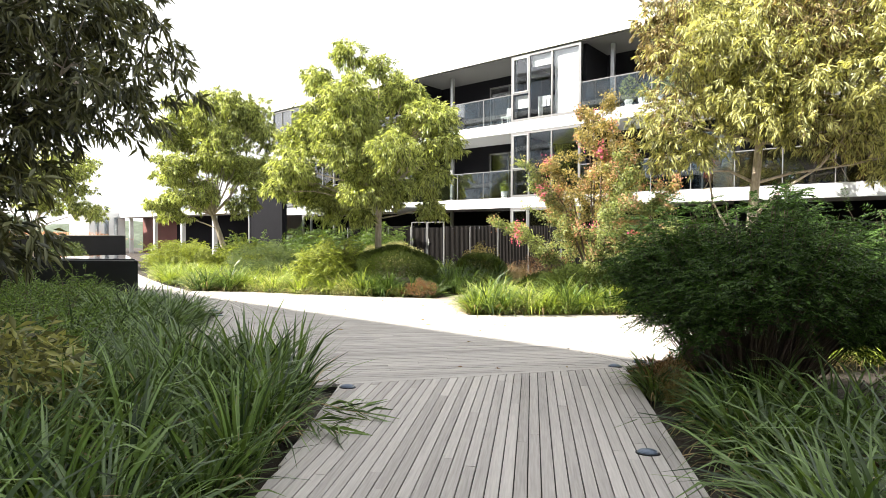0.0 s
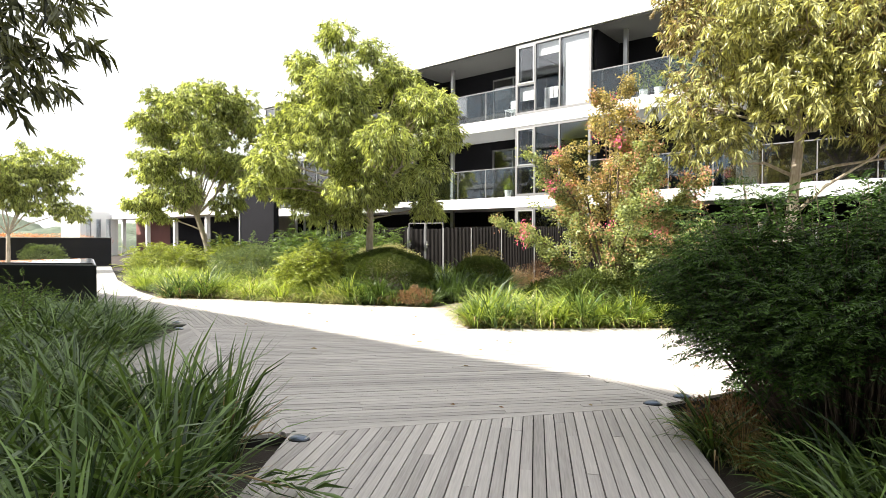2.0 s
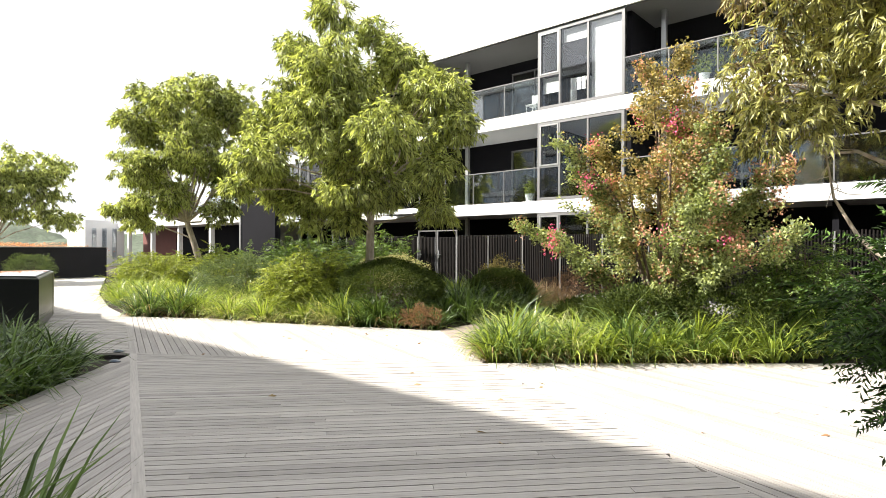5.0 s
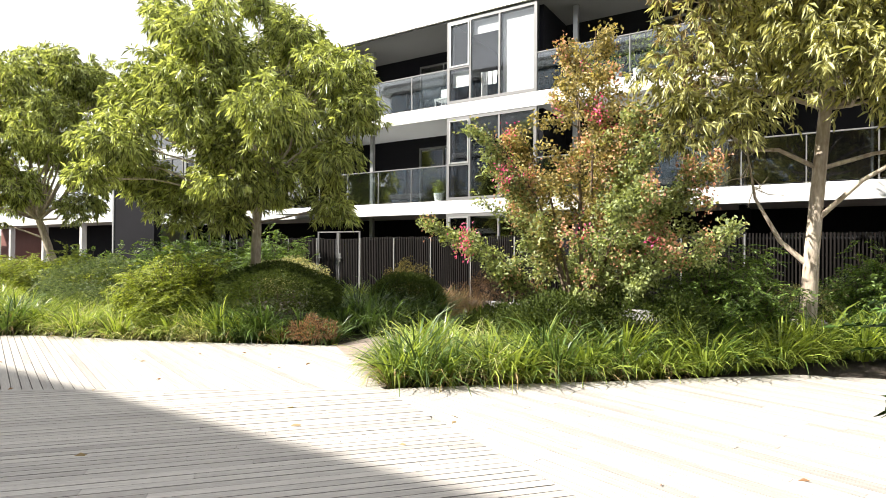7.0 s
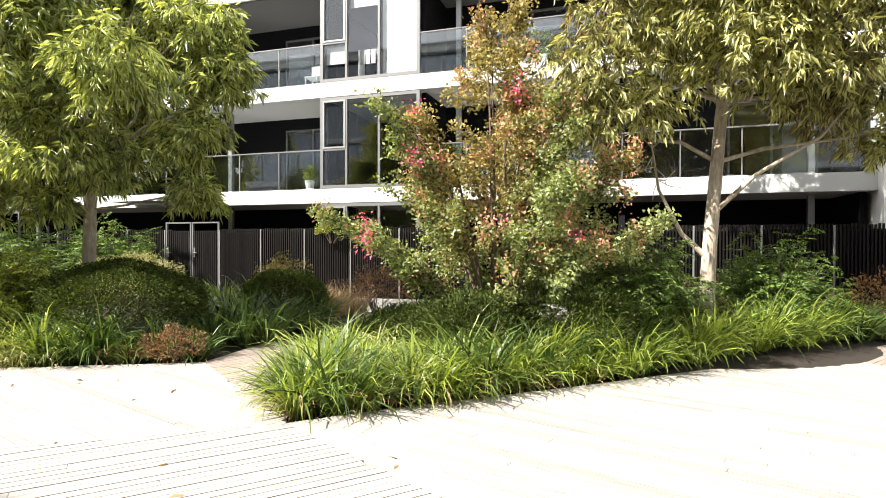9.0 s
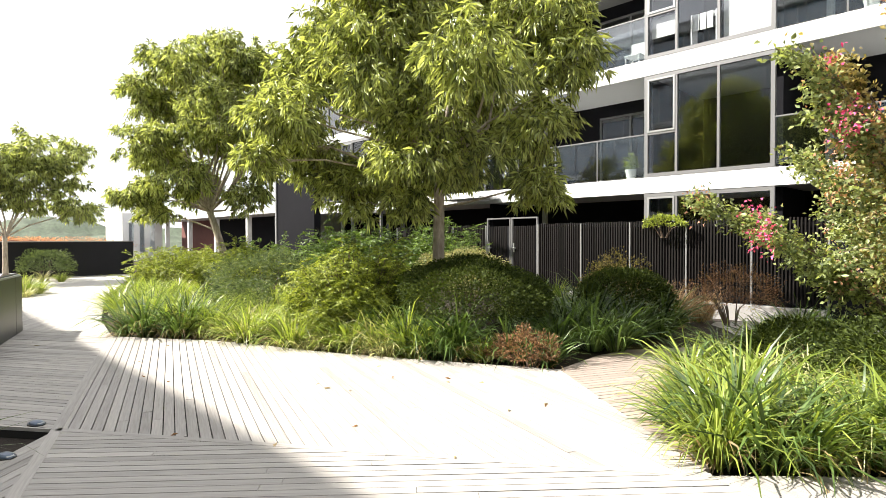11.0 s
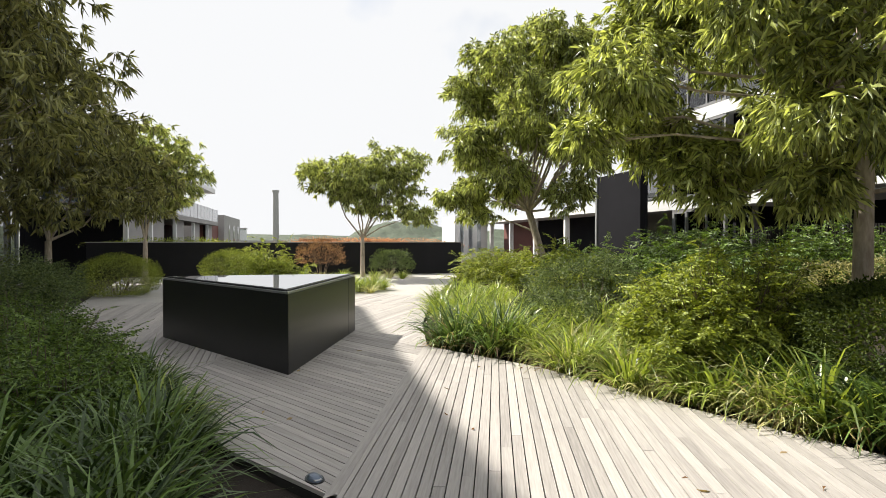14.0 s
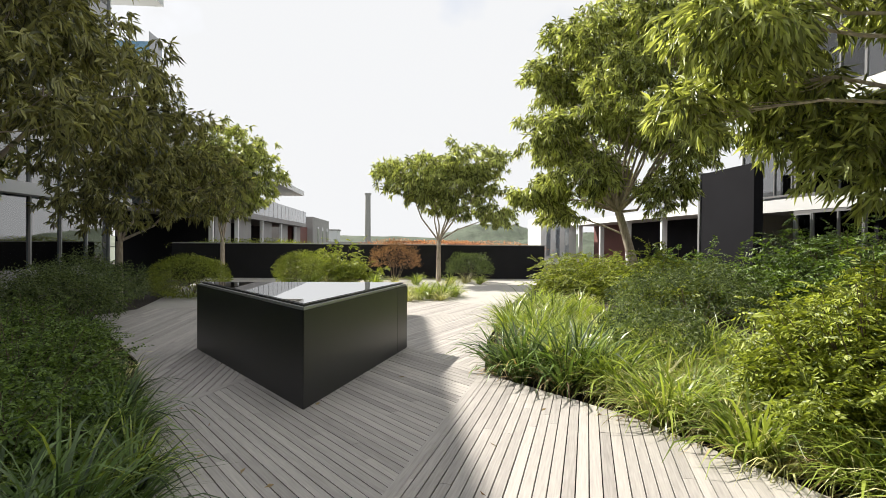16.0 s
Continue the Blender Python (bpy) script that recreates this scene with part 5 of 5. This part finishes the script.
bush((-36.4, 9.5, 1.0), (0.5, 4.5, 0.42), "orange-leaved creeper spilling along the wall top", "flower_old", 5000, 88, 0.07, 0.05, 0.4, "creeper", lumps=0.2)
bush((-36.3, 0.5, 1.0), (0.5, 3.5, 0.40), "green creeper along the wall top", "acacia", 3000, 89, 0.07, 0.05, 0.4, "creeper", lumps=0.2)
bush((-10.9, 18.5, 1.75), (0.5, 0.2, 0.22), "creeper tuft growing over the fence top", "acacia", 700, 90, 0.08, 0.03, 0.4, "creeper", stems=5)

# ---- grasses ----
EDGE_C = [(-16.05, 8.55), (-14.2, 9.70), (-12.2, 10.40), (-10.9, 11.0), (-9.3, 11.95)]
tufts_in([(-16.2, 8.7), (-15.0, 9.4), (-15.2, 10.3), (-16.8, 9.6)], 9, ["dark", "bright"], 1, (1.0, 1.3), gap=0.3)
tufts_in([(-16.9, 9.3), (-15.1, 9.5), (-13.8, 10.3), (-14.6, 12.0), (-18.2, 11.4), (-19.5, 9.9)], 70, ["bright", "bright", "bright", "pale"], 2, (0.85, 1.15), gap=0.3)
tufts_in([(-19.0, 9.4), (-23.7, 10.6), (-23.0, 12.0), (-19.0, 11.4)], 28, ["bright", "pale"], 3, (0.9, 1.2), gap=0.4)
tufts_along(EDGE_C[1:3], ["pale", "pale", "bright"], 4, 0.24, 0.28, (0.9, 1.2))
tufts_along(EDGE_C[2:4], ["pale", "bright", "bright"], 5, 0.25, 0.3, (0.9, 1.2))
tufts_along(EDGE_C[3:], ["bright", "dark"], 6, 0.3, 0.35, (0.7, 1.0))
tufts_in([(-12.3, 10.8), (-10.8, 11.3), (-10.6, 11.9), (-12.0, 11.5)], 8, ["bright", "dark"], 7, (1.0, 1.3), gap=0.3)
tufts_in([(-9.6, 12.6), (-9.2, 13.2), (-9.1, 15.0), (-10.2, 15.0), (-10.4, 13.0)], 16, ["dark"], 8, (0.95, 1.25), gap=0.34)
tufts_in([(-12.2, 13.6), (-10.8, 13.6), (-11.0, 15.5), (-12.6, 15.5)], 10, ["dark", "bright"], 9, (0.9, 1.2), gap=0.4)
tufts_in([(-9.2, 15.3), (-9.3, 17.6), (-10.9, 17.8), (-10.6, 15.4)], 16, ["pink"], 10, (1.0, 1.4), gap=0.32)
EDGE_R = [(-6.62, 9.95), (-5.8, 10.75), (-4.1, 12.25), (-2.4, 13.85), (-0.9, 15.4), (1.2, 17.4)]
tufts_along(EDGE_R, ["bright", "bright", "dark"], 11, 0.26, 0.25, (0.9, 1.2))
tufts_along(EDGE_R, ["bright", "dark"], 12, 0.33, 0.65, (0.9, 1.25))
tufts_in([(-6.75, 10.1), (-5.9, 11.0), (-4.8, 12.2), (-6.5, 12.8), (-8.0, 12.4)], 30, ["bright", "bright", "pale"], 13, (0.85, 1.2), gap=0.3)
tufts_in([(-8.0, 12.6), (-6.4, 12.9), (-6.9, 17.0), (-7.9, 16.0)], 16, ["bright", "dark"], 14, (0.8, 1.1), gap=0.4)
# right of the boardwalk, in shade
tufts_in([(-1.75, 6.75), (-1.35, 7.0), (-0.9, 6.5), (-1.2, 6.2)], 7, ["pink", "dark"], 26, (0.6, 0.85), z=-0.1, gap=0.2)
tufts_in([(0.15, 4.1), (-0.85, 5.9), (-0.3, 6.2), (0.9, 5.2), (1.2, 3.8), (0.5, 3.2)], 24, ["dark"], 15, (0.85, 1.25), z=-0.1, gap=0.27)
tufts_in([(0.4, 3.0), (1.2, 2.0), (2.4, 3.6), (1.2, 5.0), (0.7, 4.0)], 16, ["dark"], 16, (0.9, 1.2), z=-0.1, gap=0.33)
tufts_in([(-1.3, 9.0), (-0.5, 11.3), (0.5, 13.0), (1.4, 12.4), (-0.1, 9.4)], 22, ["bright", "bright", "pale"], 17, (0.7, 1.0), gap=0.36)
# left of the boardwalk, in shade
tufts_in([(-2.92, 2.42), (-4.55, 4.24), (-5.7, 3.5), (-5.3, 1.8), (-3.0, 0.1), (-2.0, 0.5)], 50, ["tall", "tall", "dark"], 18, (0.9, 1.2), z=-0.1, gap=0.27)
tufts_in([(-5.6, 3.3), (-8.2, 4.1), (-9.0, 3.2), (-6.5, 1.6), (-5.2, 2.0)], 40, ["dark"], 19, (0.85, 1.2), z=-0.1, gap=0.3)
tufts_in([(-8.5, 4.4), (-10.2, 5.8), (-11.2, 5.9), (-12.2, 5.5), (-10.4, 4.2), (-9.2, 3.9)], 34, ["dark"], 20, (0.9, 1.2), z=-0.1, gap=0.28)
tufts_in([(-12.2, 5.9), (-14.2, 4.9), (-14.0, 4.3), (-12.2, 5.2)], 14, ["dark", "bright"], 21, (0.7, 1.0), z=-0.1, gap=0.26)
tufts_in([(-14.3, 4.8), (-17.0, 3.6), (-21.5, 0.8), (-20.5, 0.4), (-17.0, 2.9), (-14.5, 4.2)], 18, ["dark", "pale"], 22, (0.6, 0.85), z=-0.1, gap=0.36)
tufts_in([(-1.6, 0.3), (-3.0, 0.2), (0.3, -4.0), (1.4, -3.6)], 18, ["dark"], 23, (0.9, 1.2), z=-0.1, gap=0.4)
# far bed
tufts_in([(-25.0, 7.5), (-25.3, 8.7), (-27.2, 9.4), (-27.2, 7.6)], 12, ["bright", "pale"], 24, (0.8, 1.05), z=-0.02, gap=0.4)
tufts_in([(-30.2, 3.0), (-31.5, 11.3), (-33.0, 11.3), (-31.5, 3.0)], 16, ["bright", "pale"], 25, (0.7, 1.0), z=-0.02, gap=0.5)

join_rest()


def bent_stalk(x, y, turn, seed):
    """A broken leafy stalk that has toppled onto the boards, blades fanned along it."""
    rng = np.random.default_rng(seed)
    e = thing("fallen_stalk", (x, y, 0.02), "broken green leafy stalk lying across the boardwalk edge", "leaf", turn=turn)
    stem = [np.array([0.0, 0, 0.10]), np.array([0.25, 0.02, 0.10]), np.array([0.5, 0.0, 0.05]), np.array([0.72, -0.03, 0.02])]
    v, f = tube(stem, [0.009, 0.008, 0.006, 0.003], 6)
    part("stem", mesh_np("stem", v, [f], M["straw"], True), None, e, "pale dry stem")
    n = 26
    t = rng.uniform(0.25, 0.72, n)
    p = np.stack([t, np.zeros(n), 0.09 - 0.1 * t], 1) + rng.normal(0, 0.008, (n, 3))
    side = np.where(np.arange(n) % 2, 1.0, -1.0) * rng.uniform(0.25, 0.9, n)
    d = np.stack([np.ones(n), side, rng.uniform(0.05, 0.55, n)], 1)
    v, f = leaves(rng, p, d, 0.34, 0.024, 0.2)
    part("foliage", mesh_np("foliage", v, [f], M["grass_dark"]), None, e)


bent_stalk(-3.85, 3.5, 38, 301)
bent_stalk(-3.8, 3.35, 8, 302)

# ---- fallen leaves ----
rng = np.random.default_rng(5)
LEAF = []
for k in range(3):
    v, f = leaves(rng, np.zeros((1, 3)), np.array([[1.0, 0, 0.05]]), 0.10, 0.03, 0.25)
    LEAF.append(mesh_np("dead_leaf", v, [f], M["straw" if k else "dry"]))
lr = random.Random(8)
spots = [(-3.88, 6.04), (-5.26, 9.28), (-5.4, 9.42), (-9.88, 10.5), (-9.7, 10.4), (-10.5, 9.23), (-10.67, 9.3), (-13.3, 5.9), (-13.0, 6.3), (-14.0, 5.7)]
while len(spots) < 46:
    p = (lr.uniform(-16, -1), lr.uniform(4.5, 13))
    if any(inside(p, DECKS[d][0]) for d in ("deck_2", "deck_3", "deck_5", "deck_7")):
        spots.append(p)
for k, (x, y) in enumerate(spots):
    ob = new("fallen_leaf", LEAF[k % 3])
    ob.matrix_basis = pose(x, y, 0.012, lr.uniform(-8, 8), 0, lr.uniform(0, 360)) @ Matrix.Scale(lr.uniform(0.6, 1.2), 4)
    tagged(ob, "small dry brown leaf fallen on the deck boards", "leaf", "fallen leaves")

# ---- deck boards ----
make_decks()
